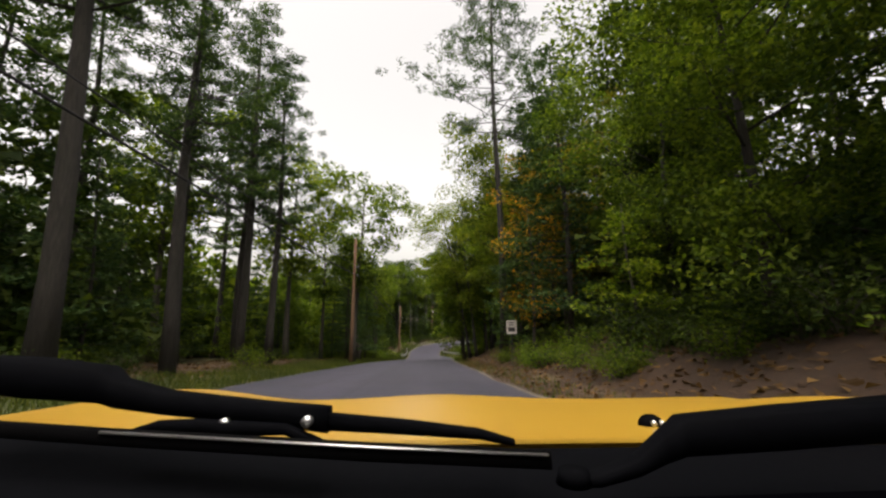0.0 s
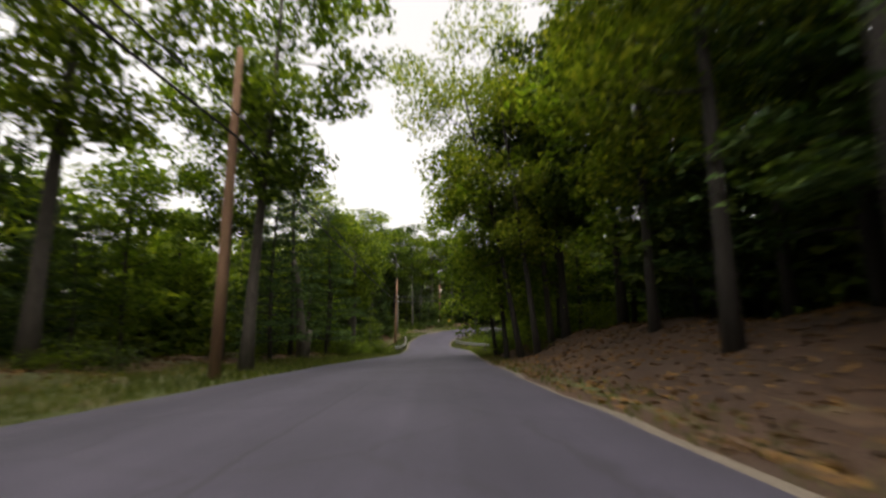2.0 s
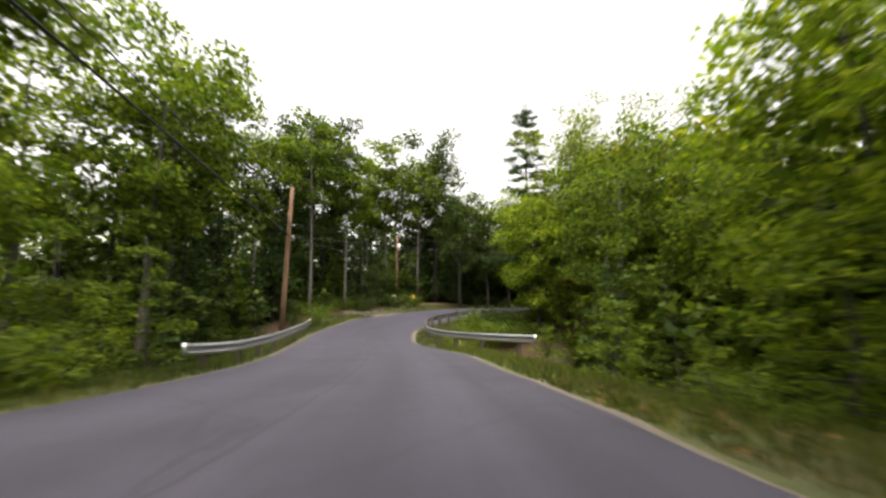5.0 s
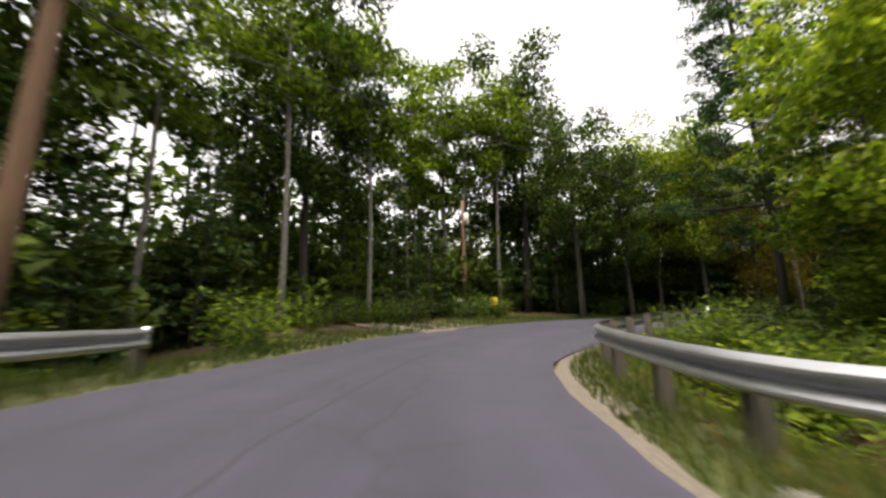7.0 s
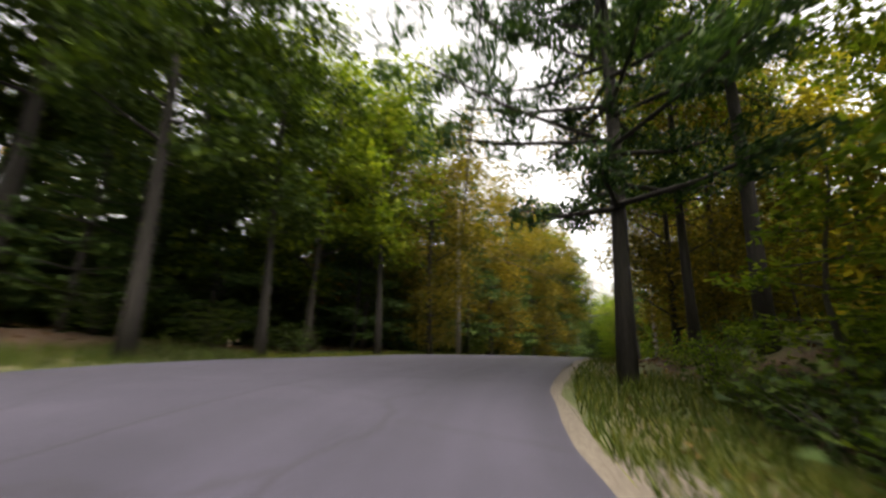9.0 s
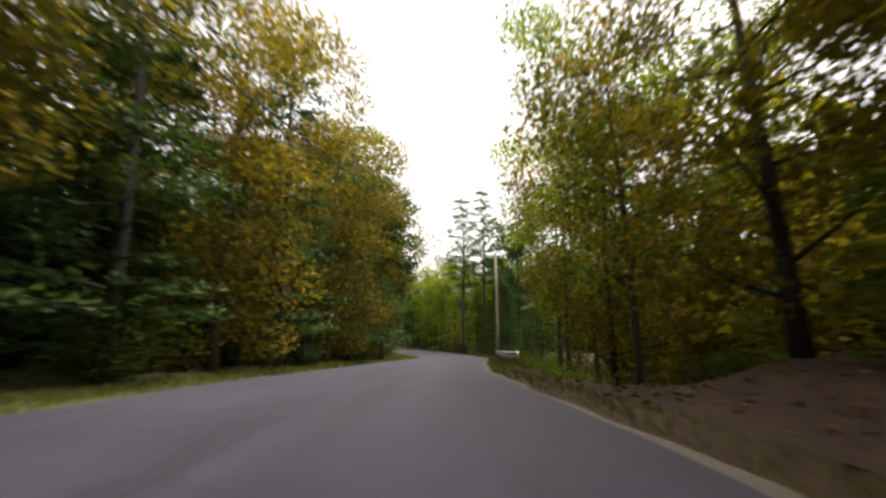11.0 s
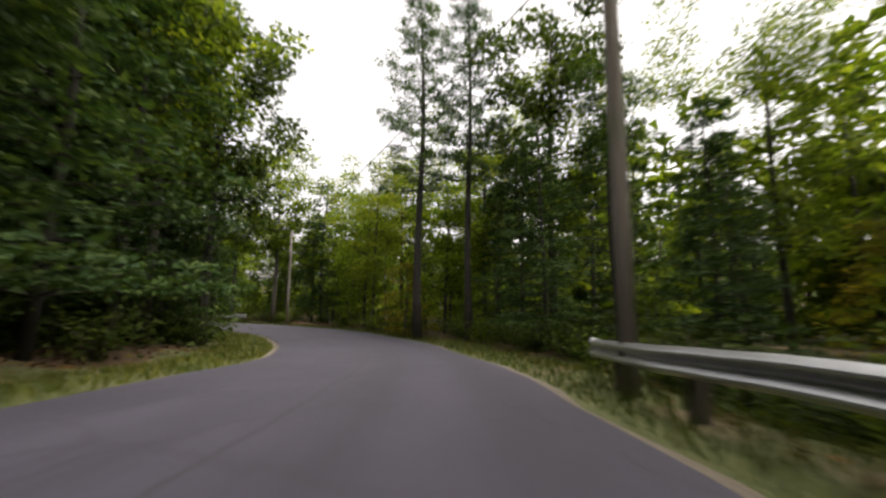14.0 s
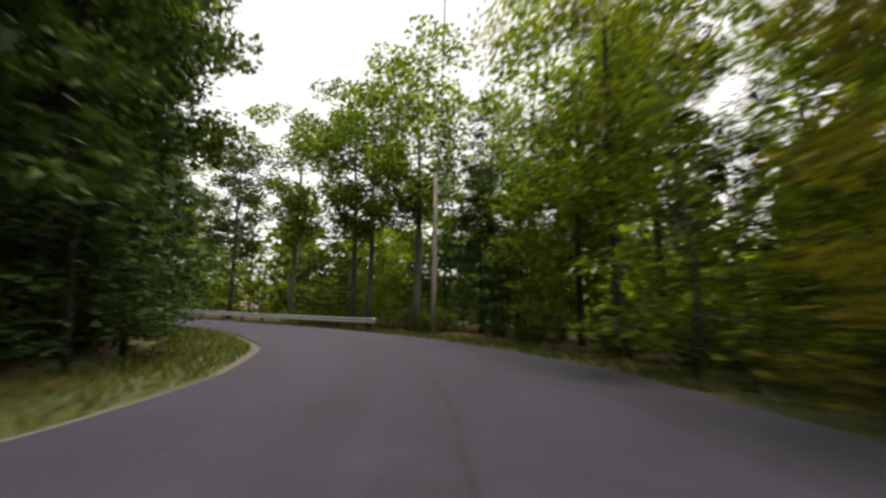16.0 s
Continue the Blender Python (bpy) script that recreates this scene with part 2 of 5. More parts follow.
# ---------------------------------------------------------------- the road's line and the ground
# centre line of the road: x, y, height
LINE = [(-1.0, -60.0, 1.6), (-1.1, -40.0, 0.6), (-1.3, -20.0, -0.2), (-1.5, 0.0, -0.99), (-1.9, 8.0, -1.45),
        (-2.2, 16.2, -2.01), (-2.4, 23.9, -2.56), (-2.6, 32.2, -3.18), (-2.7, 40.2, -3.81), (-2.6, 48.4, -4.50),
        (-2.3, 56.3, -5.16), (-2.2, 64.4, -5.77), (-2.5, 71.7, -6.15), (-3.7, 80.0, -6.12), (-2.1, 88.9, -5.65),
        (3.9, 95.3, -5.09), (11.8, 99.1, -4.84), (19.6, 101.4, -4.89), (27.2, 103.7, -5.19), (35.4, 105.7, -5.68),
        (43.1, 107.3, -6.13), (50.8, 108.6, -6.53), (58.4, 110.5, -6.95), (65.7, 114.1, -7.26), (71.6, 119.3, -7.3),
        (75.8, 126.4, -7.3), (78.2, 135.0, -7.2), (78.2, 144.0, -7.0), (75.4, 153.5, -6.6), (68.5, 166.0, -6.0)]
HALF = 3.55


def spline(points, step=1.0):
    p = np.array([points[0], *points, points[-1]], float)
    out = []
    for k in range(1, len(p) - 2):
        a, b, c, d = p[k - 1:k + 3]
        n = max(2, int(np.linalg.norm(c - b) / step))
        for u in np.arange(n) / n:
            out.append(0.5 * (2 * b + (c - a) * u + (2 * a - 5 * b + 4 * c - d) * u * u + (3 * b - a - 3 * c + d) * u ** 3))
    out.append(p[-1])
    return np.array(out)


ROAD = spline(LINE)
TAN = np.gradient(ROAD[:, :2], axis=0)
TAN /= np.linalg.norm(TAN, axis=1)[:, None]
NRM = np.stack([TAN[:, 1], -TAN[:, 0]], 1)            # to the right of travel
ARC = np.concatenate([[0], np.cumsum(np.linalg.norm(np.diff(ROAD[:, :2], axis=0), axis=1))])
ARC -= ARC[np.argmin(np.abs(ROAD[:, 1]) + np.abs(ROAD[:, 0] + 1.5))]   # 0 where the drive begins


def road_at(x, y):
    """Arc length, offset to the right and road height, for arrays of places."""
    x, y = np.atleast_1d(np.asarray(x, float)), np.atleast_1d(np.asarray(y, float))
    best = np.full(x.shape, 1e18)
    idx = np.zeros(x.shape, int)
    for k in range(len(ROAD)):
        d = (x - ROAD[k, 0]) ** 2 + (y - ROAD[k, 1]) ** 2
        sel = d < best
        best[sel], idx[sel] = d[sel], k
    dx, dy = x - ROAD[idx, 0], y - ROAD[idx, 1]
    off = dx * NRM[idx, 0] + dy * NRM[idx, 1]
    along = dx * TAN[idx, 0] + dy * TAN[idx, 1]
    side = np.where(off >= 0, 1.0, -1.0)
    off = np.where(np.abs(along) > 1.5, side * np.sqrt(best), off)
    grade = np.gradient(ROAD[:, 2]) / np.maximum(np.gradient(ARC), 1e-6)
    return ARC[idx] + along, off, ROAD[idx, 2] + grade[idx] * np.clip(along, -1.5, 1.5)


def smooth(a, lo, hi):
    u = np.clip((a - lo) / (hi - lo), 0, 1)
    return u * u * (3 - 2 * u)


def window(s, a, b, soft=8.0):
    return smooth(s, a - soft, a) * (1 - smooth(s, b, b + soft))


def half_at(s):
    """Half the width of the asphalt: narrower over the hollow and in the yellowing stretch."""
    return HALF - 0.8 * window(s, 78, 84, 8) - 0.45 * window(s, 128, 152, 10) - 0.5 * window(s, 158, 230)


def edge_off(s, u):
    """An offset meant for the usual width, moved with the real edge."""
    h = half_at(s)
    return np.where(np.abs(u) <= HALF, u * h / HALF, u - np.sign(u) * (HALF - h))


def bank(s):
    """Sideways tilt of the road: the bend leans into its inside."""
    return 0.055 * window(s, 78, 98, 10)


def height(x, y):
    """Height of the ground, with the banks and hollows beside the road."""
    s, off, z = road_at(x, y)
    out = np.abs(off) - half_at(s)
    right = off > 0
    rise = np.where(right, 1.5 * window(s, -60, 52), 0.35 * window(s, -60, 62)) * smooth(out, 0.6, 6.0)
    rise += np.where(right, 0.6, 0.9) * window(s, -60, 52) * smooth(out, 6, 30)
    rise += np.where(right, -2.2, -1.6) * window(s, 64, 84, 6) * smooth(out, 1.2, 5.0)
    rise += np.where(right, -1.2, 0.35) * window(s, 84, 102, 6) * smooth(out, 1.4, 5.0)
    rise += np.where(right, 0.9 * window(s, 104, 120) - 1.6 * window(s, 128, 148), 0.3) * window(s, 104, 200) * smooth(out, 1.4, 6)
    # far land, raised beyond the roadside trees to block light from the horizon
    rise += 9.0 * smooth(out, 26, 120)
    n = 0.16 * np.sin(x * 0.9 + 1.7 * np.sin(y * 0.53)) * np.sin(y * 0.83 + 1.1 * np.sin(x * 0.41)) * smooth(out, 0.8, 4)
    return z - bank(s) * np.clip(off, -HALF - 2, HALF + 2) - 0.07 * np.minimum(smooth(out, -0.6, 0.1), 1) - 0.12 * (out < -0.9) + rise + n


def ground_at(x, y):
    return float(height(np.array([x]), np.array([y]))[0])


def mesh_object(name, verts, faces, material, parent=None, smooth_faces=False):
    me = bpy.data.meshes.new(name)
    me.from_pydata([tuple(v) for v in verts], [], faces)
    me.materials.append(material)
    if smooth_faces:
        me.polygons.foreach_set("use_smooth", np.ones(len(me.polygons), bool))
    me.update()
    ob = new(name, me)
    ob.parent = parent
    return ob


def quads_object(name, co, material, parent=None):
    """A mesh of loose blades: co is (n, corners, 3)."""
    n, q = co.shape[:2]
    me = bpy.data.meshes.new(name)
    me.vertices.add(n * q)
    me.vertices.foreach_set("co", co.reshape(-1).astype(np.float32))
    me.loops.add(n * q)
    me.loops.foreach_set("vertex_index", np.arange(n * q, dtype=np.int32))
    me.polygons.add(n)
    me.polygons.foreach_set("loop_start", np.arange(0, n * q, q, dtype=np.int32))
    me.materials.append(material)
    me.update()
    me.validate()
    if name is None:
        return me
    ob = new(name, me)
    ob.parent = parent
    return ob


def grid_faces(nu, nv):
    return [(a * nv + b, (a + 1) * nv + b, (a + 1) * nv + b + 1, a * nv + b + 1) for a in range(nu - 1) for b in range(nv - 1)]


# one sheet of ground: fine near the road, reaching the horizon
def axis(lo, hi, step):
    core = np.arange(lo, hi + 0.1, step)
    far = np.array([6, 14, 26, 45, 75, 120, 200, 340, 600, 1000, 1600.0])
    return np.concatenate([lo - far[::-1], core, hi + far])


gx, gy = axis(-46, 112, 1.1), axis(-44, 168, 1.1)
GX, GY = np.meshgrid(gx, gy, indexing="ij")
GZ = height(GX.ravel(), GY.ravel())
ground = mesh_object("ground", np.stack([GX.ravel(), GY.ravel(), GZ], 1), grid_faces(len(gx), len(gy)), GROUND, None, True)
tagged(ground, "forest floor covered in brown leaf litter and moss", "ground", kind="structure")


def strip(name, lo, hi, s0, s1, lift, material, label, category, cols=7, wave=0.0):
    """A band along the road between two offsets from its centre line."""
    pick = np.where((ARC >= s0) & (ARC <= s1))[0]
    verts = []
    for k in pick:
        a = lo + wave * math.sin(ARC[k] * 0.9) + wave * 0.6 * math.sin(ARC[k] * 2.3 + 1)
        b = hi + wave * math.sin(ARC[k] * 0.7 + 2) + wave * 0.6 * math.sin(ARC[k] * 1.9)
        for u in np.linspace(a, b, cols):
            u = float(edge_off(ARC[k], u))
            x, y = ROAD[k, 0] + NRM[k, 0] * u, ROAD[k, 1] + NRM[k, 1] * u
            verts.append((x, y, u))
    v = np.array(verts)
    if name == "road":
        z = np.repeat(ROAD[pick, 2], cols) - np.repeat(bank(ARC[pick]), cols) * v[:, 2] - 0.0022 * v[:, 2] ** 2 + lift
    else:
        z = height(v[:, 0], v[:, 1]) + lift
    ob = mesh_object(name, np.stack([v[:, 0], v[:, 1], z], 1), grid_faces(len(pick), cols), material, None, True)
    layer = ob.data.uv_layers.new(name="along")
    idx = np.empty(len(ob.data.loops), np.int32)
    ob.data.loops.foreach_get("vertex_index", idx)
    uv = np.stack([v[:, 2], np.repeat(ARC[pick], cols)], 1).astype(np.float32)
    layer.data.foreach_set("uv", uv[idx].reshape(-1))
    return tagged(ob, label, category, kind="structure")


strip("road", -HALF, HALF, -60, 240, 0.05, ASPHALT, "worn dark grey asphalt country road without markings", "road", 9, 0.05)
strip("verge_left", -HALF - 3.2, -HALF + 0.16, -60, 240, 0.03, VERGE, "grassy road verge with dry yellowish patches", "verge", 7, 0.12)
strip("bank_right", HALF - 0.16, HALF + 5.5, -60, 54, 0.03, BANK, "bare brown bank of needles and fallen leaves", "bank", 12, 0.12)
strip("verge_right", HALF - 0.16, HALF + 2.0, 54, 109, 0.03, VERGE, "narrow grassy verge beside the asphalt", "verge", 6, 0.12)
strip("bank_far", HALF - 0.16, HALF + 4.5, 109, 134, 0.03, BANK, "brown leaf-covered bank beside the road", "bank", 10, 0.12)
strip("verge_far", HALF - 0.16, HALF + 2.0, 134, 240, 0.03, VERGE, "grassy verge on the outside of the bend", "verge", 6, 0.12)
strip("shoulder_left", -HALF - 0.22, -HALF + 0.10, -60, 240, 0.05, GRAVEL, "sandy gravel shoulder along the asphalt edge", "shoulder", 3, 0.10)
strip("shoulder_right", HALF - 0.10, HALF + 0.22, -60, 240, 0.05, GRAVEL, "sandy gravel shoulder along the asphalt edge", "shoulder", 3, 0.10)
strip("shoulder_bend", HALF - 0.06, HALF + 0.75, 81, 99, 0.054, GRAVEL, "wide sandy gravel apron on the inside of the bend", "shoulder", 4, 0.10)

# ---------------------------------------------------------------- trees
rng = np.random.default_rng(7)


def tube(verts, faces, path, radii, sides=7):
    """A tapered limb through the points of path, added to verts and faces."""
    base = len(verts)
    path = np.array(path, float)
    for k, p in enumerate(path):
        d = path[min(k + 1, len(path) - 1)] - path[max(k - 1, 0)]
        d /= np.linalg.norm(d) + 1e-9
        a = np.cross(d, (1.0, 0.0, 0.0) if abs(d[0]) < 0.8 else (0.0, 1.0, 0.0))
        a /= np.linalg.norm(a)
        b = np.cross(d, a)
        for q in range(sides):
            w = 2 * math.pi * q / sides
            verts.append(p + (a * math.cos(w) + b * math.sin(w)) * radii[k])
    for k in range(len(path) - 1):
        for q in range(sides):
            faces.append((base + k * sides + q, base + k * sides + (q + 1) % sides,
                          base + (k + 1) * sides + (q + 1) % sides, base + (k + 1) * sides + q))
    faces.append(tuple(base + q for q in range(sides))[::-1])
    faces.append(tuple(base + (len(path) - 1) * sides + q for q in range(sides)))


def leaves(centres, length, width, flat=0.5, droop=0.0):
    """Pointed leaf blades (n, 3, 3), lying more or less flat."""
    n = len(centres)
    d = rng.normal(size=(n, 3))
    d[:, 2] *= flat
    d[:, 2] -= droop
    d /= np.linalg.norm(d, axis=1)[:, None]
    up = rng.normal(size=(n, 3)) * 0.6 + (0, 0, 1)
    s = np.cross(d, up)
    s /= np.linalg.norm(s, axis=1)[:, None] + 1e-9
    nrm = np.cross(s, d)
    L = (length * rng.uniform(0.65, 1.35, n))[:, None]
    W = (width * rng.uniform(0.7, 1.3, n))[:, None]
    root = centres - d * L * 0.5
    return np.stack([root - s * W * 0.5, root + s * W * 0.5 + nrm * W * 0.3, centres + d * L * 0.5], 1)


def blob(centre, radius, n, squash=0.6):
    v = rng.normal(size=(n, 3))
    v /= np.linalg.norm(v, axis=1)[:, None]
    v *= (rng.uniform(0.15, 1.0, n) ** 0.5)[:, None] * radius
    v[:, 2] *= squash
    return v + centre


def tree(label, trunk_mat, leaf_mat, trunk_parts, leaf_quads, category="tree"):
    root = new("tree", None)
    root.empty_display_size = 0.3
    tv, tf = trunk_parts
    t = mesh_object("trunk", tv, tf, trunk_mat, root, True)
    c = quads_object("crown", leaf_quads, leaf_mat, root)
    return tagged(root, label, category)


def broadleaf(label, h, r0, first, spread, n_limbs, leaf_mat, bark, clumps=3, per=92, leaf=0.30, lean=0.0, top_only=False):
    """A forest broadleaf: bending trunk, rising limbs, clumps of leaves with gaps between them."""
    verts, faces, cl = [], [], []
    a0 = rng.uniform(0, 6.28)
    path, n = [], 9
    for k in range(n):
        u = k / (n - 1)
        path.append((lean * h * u + 0.25 * math.sin(3 * u + a0) * u, 0.25 * math.cos(2.5 * u + a0) * u * 1.2, h * 0.94 * u - 0.3 * (k == 0)))
    rad = [r0 * (1.25 if k == 0 else 1 - 0.82 * k / (n - 1)) for k in range(n)]
    tube(verts, faces, path, rad, 9)
    path = np.array(path)
    for q in range(n_limbs):
        u = first + (0.97 - first) * (q + rng.uniform(0, 0.8)) / n_limbs
        p = np.array([np.interp(u, np.linspace(0, 1, n), path[:, i]) for i in range(3)])
        w = q * 2.4 + rng.uniform(-0.5, 0.5)
        top = 1 - (u - first) / (1 - first)
        reach = spread * (0.45 + 0.55 * math.sin(math.pi * min(1, 0.25 + 0.75 * top))) * rng.uniform(0.7, 1.15)
        d = np.array([math.cos(w), math.sin(w), rng.uniform(0.25, 0.75)])
        e = p + d * reach
        m1 = p + d * reach * 0.5 + rng.normal(size=3) * 0.15 - (0, 0, 0.1)
        rr = r0 * (1 - 0.8 * u) * 0.42
        tube(verts, faces, [p, m1, e], [rr, rr * 0.62, rr * 0.2], 4)
        cl.append((e, 0.30 * spread + 0.25))
        for c in range(clumps):
            f = rng.uniform(0.35, 1.0)
            side = rng.normal(size=3) * reach * 0.30
            q2 = p + d * reach * f + side
            tube(verts, faces, [p + d * reach * f * 0.75, q2], [rr * 0.35, rr * 0.1], 3)
            cl.append((q2, rng.uniform(0.20, 0.34) * spread + 0.2))
    cl.append((path[-1], 0.35 * spread))
    pts = np.concatenate([blob(c, r, max(12, int(per * (r / 1.1) ** 2)), 0.62) for c, r in cl])
    return tree(label, bark, leaf_mat, (verts, faces), leaves(pts, leaf, leaf * 0.72, 0.55, 0.15))


def white_pine(label, h, r0, first, spread, bark=None, whorls=13, density=1.0):
    """A tall pine: straight bole, whorls of level branches with tufts of needles."""
    verts, faces, pts = [], [], []
    n = 10
    path = [(0.12 * math.sin(k * 0.8), 0.1 * math.cos(k * 0.7), h * k / (n - 1) - 0.3 * (k == 0)) for k in range(n)]
    tube(verts, faces, path, [r0 * (1.2 if k == 0 else 1 - 0.88 * k / (n - 1)) for k in range(n)], 9)
    for q in range(whorls):
        u = first + (1 - first) * q / (whorls - 0.2)
        reach0 = spread * (1 - 0.78 * ((u - first) / (1 - first)) ** 1.2) * (0.75 if q == 0 else 1)
        for b in range(5):
            w = b * 1.2566 + q * 0.7 + rng.uniform(-0.35, 0.35)
            reach = reach0 * rng.uniform(0.5, 1.15)
            p = np.array([0, 0, h * u + rng.uniform(-0.3, 0.3)])
            d = np.array([math.cos(w), math.sin(w), rng.uniform(-0.05, 0.22)])
            e = p + d * reach
            rr = 0.055 * (1 - u) + 0.018
            tube(verts, faces, [p, p + d * reach * 0.55 - (0, 0, 0.08), e + (0, 0, 0.12)], [rr, rr * 0.7, rr * 0.3], 4)
            for c in range(int(3 + reach * 1.5)):
                f = rng.uniform(0.4, 1.05)
                cen = p + d * reach * f + rng.normal(size=3) * (0.22, 0.22, 0.08) * (0.6 + reach * 0.3)
                pts.append(blob(cen, rng.uniform(0.32, 0.55), int(29 * density), 0.45))
    pts.append(blob(np.array([0, 0, h]), 0.5, 80, 1.2))
    return tree(label, bark or BARK_DARK, NEEDLE, (verts, faces), leaves(np.concatenate(pts), 0.30, 0.06, 0.8, -0.2))


def understory(label, h, spread, leaf_mat, n_lay=9, per=150, leaf=0.17, bark=None, r0=0.06):
    """A young forest tree: thin stem, level sprays of leaves in layers down to knee height."""
    verts, faces, pts = [], [], []
    path = [(0.15 * math.sin(k), 0.12 * math.cos(1.3 * k), h * k / 5 - 0.25 * (k == 0)) for k in range(6)]
    tube(verts, faces, path, [r0 * (1 - 0.8 * k / 5) for k in range(6)], 6)
    for q in range(n_lay):
        u = 0.10 + 0.88 * q / n_lay
        for b in range(3):
            w = q * 1.9 + b * 2.1 + rng.uniform(-0.4, 0.4)
            reach = spread * (1 - 0.62 * u) * rng.uniform(0.55, 1.2)
            p = np.array([0, 0, h * u])
            d = np.array([math.cos(w), math.sin(w), rng.uniform(-0.08, 0.3)])
            tube(verts, faces, [p, p + d * reach * 0.9], [r0 * 0.35 * (1 - u) + 0.008, 0.006], 3)
            m = int(per * (0.4 + 0.6 * reach / spread) / 3)
            f = rng.uniform(0.2, 1.05, m) ** 0.8
            side = np.array([-d[1], d[0], 0])
            c = p + d * (reach * f)[:, None] + side * (rng.normal(size=m) * 0.28 * reach * (1.1 - 0.5 * f))[:, None]
            c[:, 2] += rng.normal(size=m) * 0.10 - 0.10 * f * f * reach
            pts.append(c)
    return tree(label, bark or BARK, leaf_mat, (verts, faces), leaves(np.concatenate(pts), leaf, leaf * 0.6, 0.3, 0.1), "young tree")


def shrub(label, h, spread, leaf_mat, n=800, leaf=0.12, stems=9):
    root = new("shrub", None)
    verts, faces, pts = [], [], []
    for q in range(stems):
        w = q * 2.4
        d = np.array([math.cos(w) * rng.uniform(0.3, 1) * spread, math.sin(w) * rng.uniform(0.3, 1) * spread, h * rng.uniform(0.6, 1.0)])
        tube(verts, faces, [(0, 0, -0.1), d * (0.35, 0.35, 0.6), d], [0.022, 0.015, 0.005], 4)
        k = n // stems
        f = rng.uniform(0.25, 1.05, k)[:, None]
        pts.append(d * f * (1, 1, 1) + rng.normal(size=(k, 3)) * (0.26 * spread, 0.26 * spread, 0.13 * h))
    p = np.concatenate(pts)
    p[:, 2] = np.maximum(p[:, 2], 0.05)
    mesh_object("stem", verts, faces, BARK, root, True)
    quads_object("foliage", leaves(p, leaf, leaf * 0.6, 0.35, 0.15), leaf_mat, root)
    return tagged(root, label, "shrub")


def bare_snag(label, h, r0):
    verts, faces = [], []
    tube(verts, faces, [(0, 0, -0.3), (-0.1, 0, h * 0.3), (-0.35, 0.1, h * 0.62), (-0.75, 0.1, h)], [r0 * 1.3, r0, r0 * 0.8, r0 * 0.3], 9)
    tube(verts, faces, [(0.15, 0, -0.3), (0.3, 0, h * 0.13), (0.42, 0, h * 0.26)], [r0 * 0.9, r0 * 0.8, r0 * 0.6], 8)
    root = new("dead_tree", None)
    mesh_object("trunk", verts, faces, BARK, root, True)
    return tagged(root, label, "dead tree")


# prototypes; every one that is planted is a copy with its own turn and size
G_WOODS, G_YOUNG, G_SHRUBS = "trees of the roadside woods", "young trees under the canopy", "shrubs along the road"
PROTO = {
    "oak": broadleaf("tall green oak with a grey trunk in the woods", 17, 0.24, 0.42, 3.4, 15, LEAF, BARK),
    "oak_dark": broadleaf("tall dark green broadleaf tree in dense woods", 19, 0.26, 0.34, 3.8, 17, LEAF_DEEP_SHADE, BARK_DARK),
    "maple": broadleaf("green maple with low leafy limbs beside the road", 13, 0.17, 0.2, 3.3, 17, LEAF, BARK, per=125, leaf=0.245),
    "maple_fine": broadleaf("leafy green maple close beside the road", 11, 0.15, 0.16, 3.1, 17, LEAF, BARK_DARK, per=430, leaf=0.118),
    "maple_bright": broadleaf("light green maple leaning towards the road", 11, 0.13, 0.22, 2.9, 15, LEAF_BRIGHT, BARK_DARK, per=125, leaf=0.24),
    "maple_yellow": broadleaf("maple with leaves turning yellow in early autumn", 12, 0.15, 0.2, 3.0, 15, LEAF_YELLOW, BARK, per=122, leaf=0.245),
    "maple_orange": broadleaf("young maple with orange autumn leaves", 9, 0.10, 0.25, 2.2, 11, LEAF_ORANGE, BARK, per=66, leaf=0.2),
    "maple_olive": broadleaf("dense maple turning olive and brown in autumn", 12.5, 0.15, 0.08, 3.5, 21, LEAF_OLIVE, BARK_DARK, per=190, leaf=0.155),
    "maple_tall": broadleaf("tall yellow-green maple with an airy crown", 16.5, 0.17, 0.3, 3.5, 17, LEAF_LIME, BARK_DARK, per=125, leaf=0.19),
    "pine_full": white_pine("white pine with boughs nearly to the ground", 20, 0.17, 0.18, 4.0, None, 18, 1.6),
    "slender": broadleaf("slender pale-barked tree with a high crown", 18, 0.15, 0.55, 2.7, 12, LEAF, BARK_PALE),
    "pine": white_pine("tall white pine with level branches", 22, 0.27, 0.42, 3.6),
    "hemlock": understory("dark hemlock with drooping sprays", 8.5, 2.6, NEEDLE, 13, 350, 0.185, BARK_DARK, 0.10),
    "hemlock_tall": understory("tall dark hemlock with boughs down to the ground", 15, 3.4, NEEDLE, 20, 500, 0.205, BARK_DARK, 0.17),
    "pine_great": white_pine("great white pine with wide level boughs over the road", 29, 0.27, 0.5, 6.2, None, 12, 1.1),
    "young": understory("young green beech with layered leaves", 5.5, 2.2, LEAF, 9, 360, 0.15),
    "young_bright": understory("light green sapling at the edge of the woods", 4.2, 1.9, LEAF_BRIGHT, 8, 350, 0.15),
    "young_yellow": understory("sapling with yellowing autumn leaves", 5.0, 2.0, LEAF_YELLOW, 8, 360, 0.14),
    "shrub": shrub("low green roadside shrub", 1.1, 1.0, LEAF),
    "shrub_bright": shrub("light green leafy shrub beside the road", 1.3, 1.2, LEAF_BRIGHT, 900, 0.125),
    "shrub_dark": shrub("dark green undergrowth shrub", 1.2, 1.2, LEAF_DEEP_SHADE, 800, 0.12),
}
for key in list(PROTO):
    ob = PROTO[key]
    tagged(ob, group=G_SHRUBS if key.startswith("shrub") else G_YOUNG if key.startswith("young") or key == "hemlock" else G_WOODS)
used = set()


def stretch_dice(s0, side, salt):
    """Dice of its own for each stretch of woods."""
    return np.random.default_rng([int(s0 + 100), side + 1, salt])


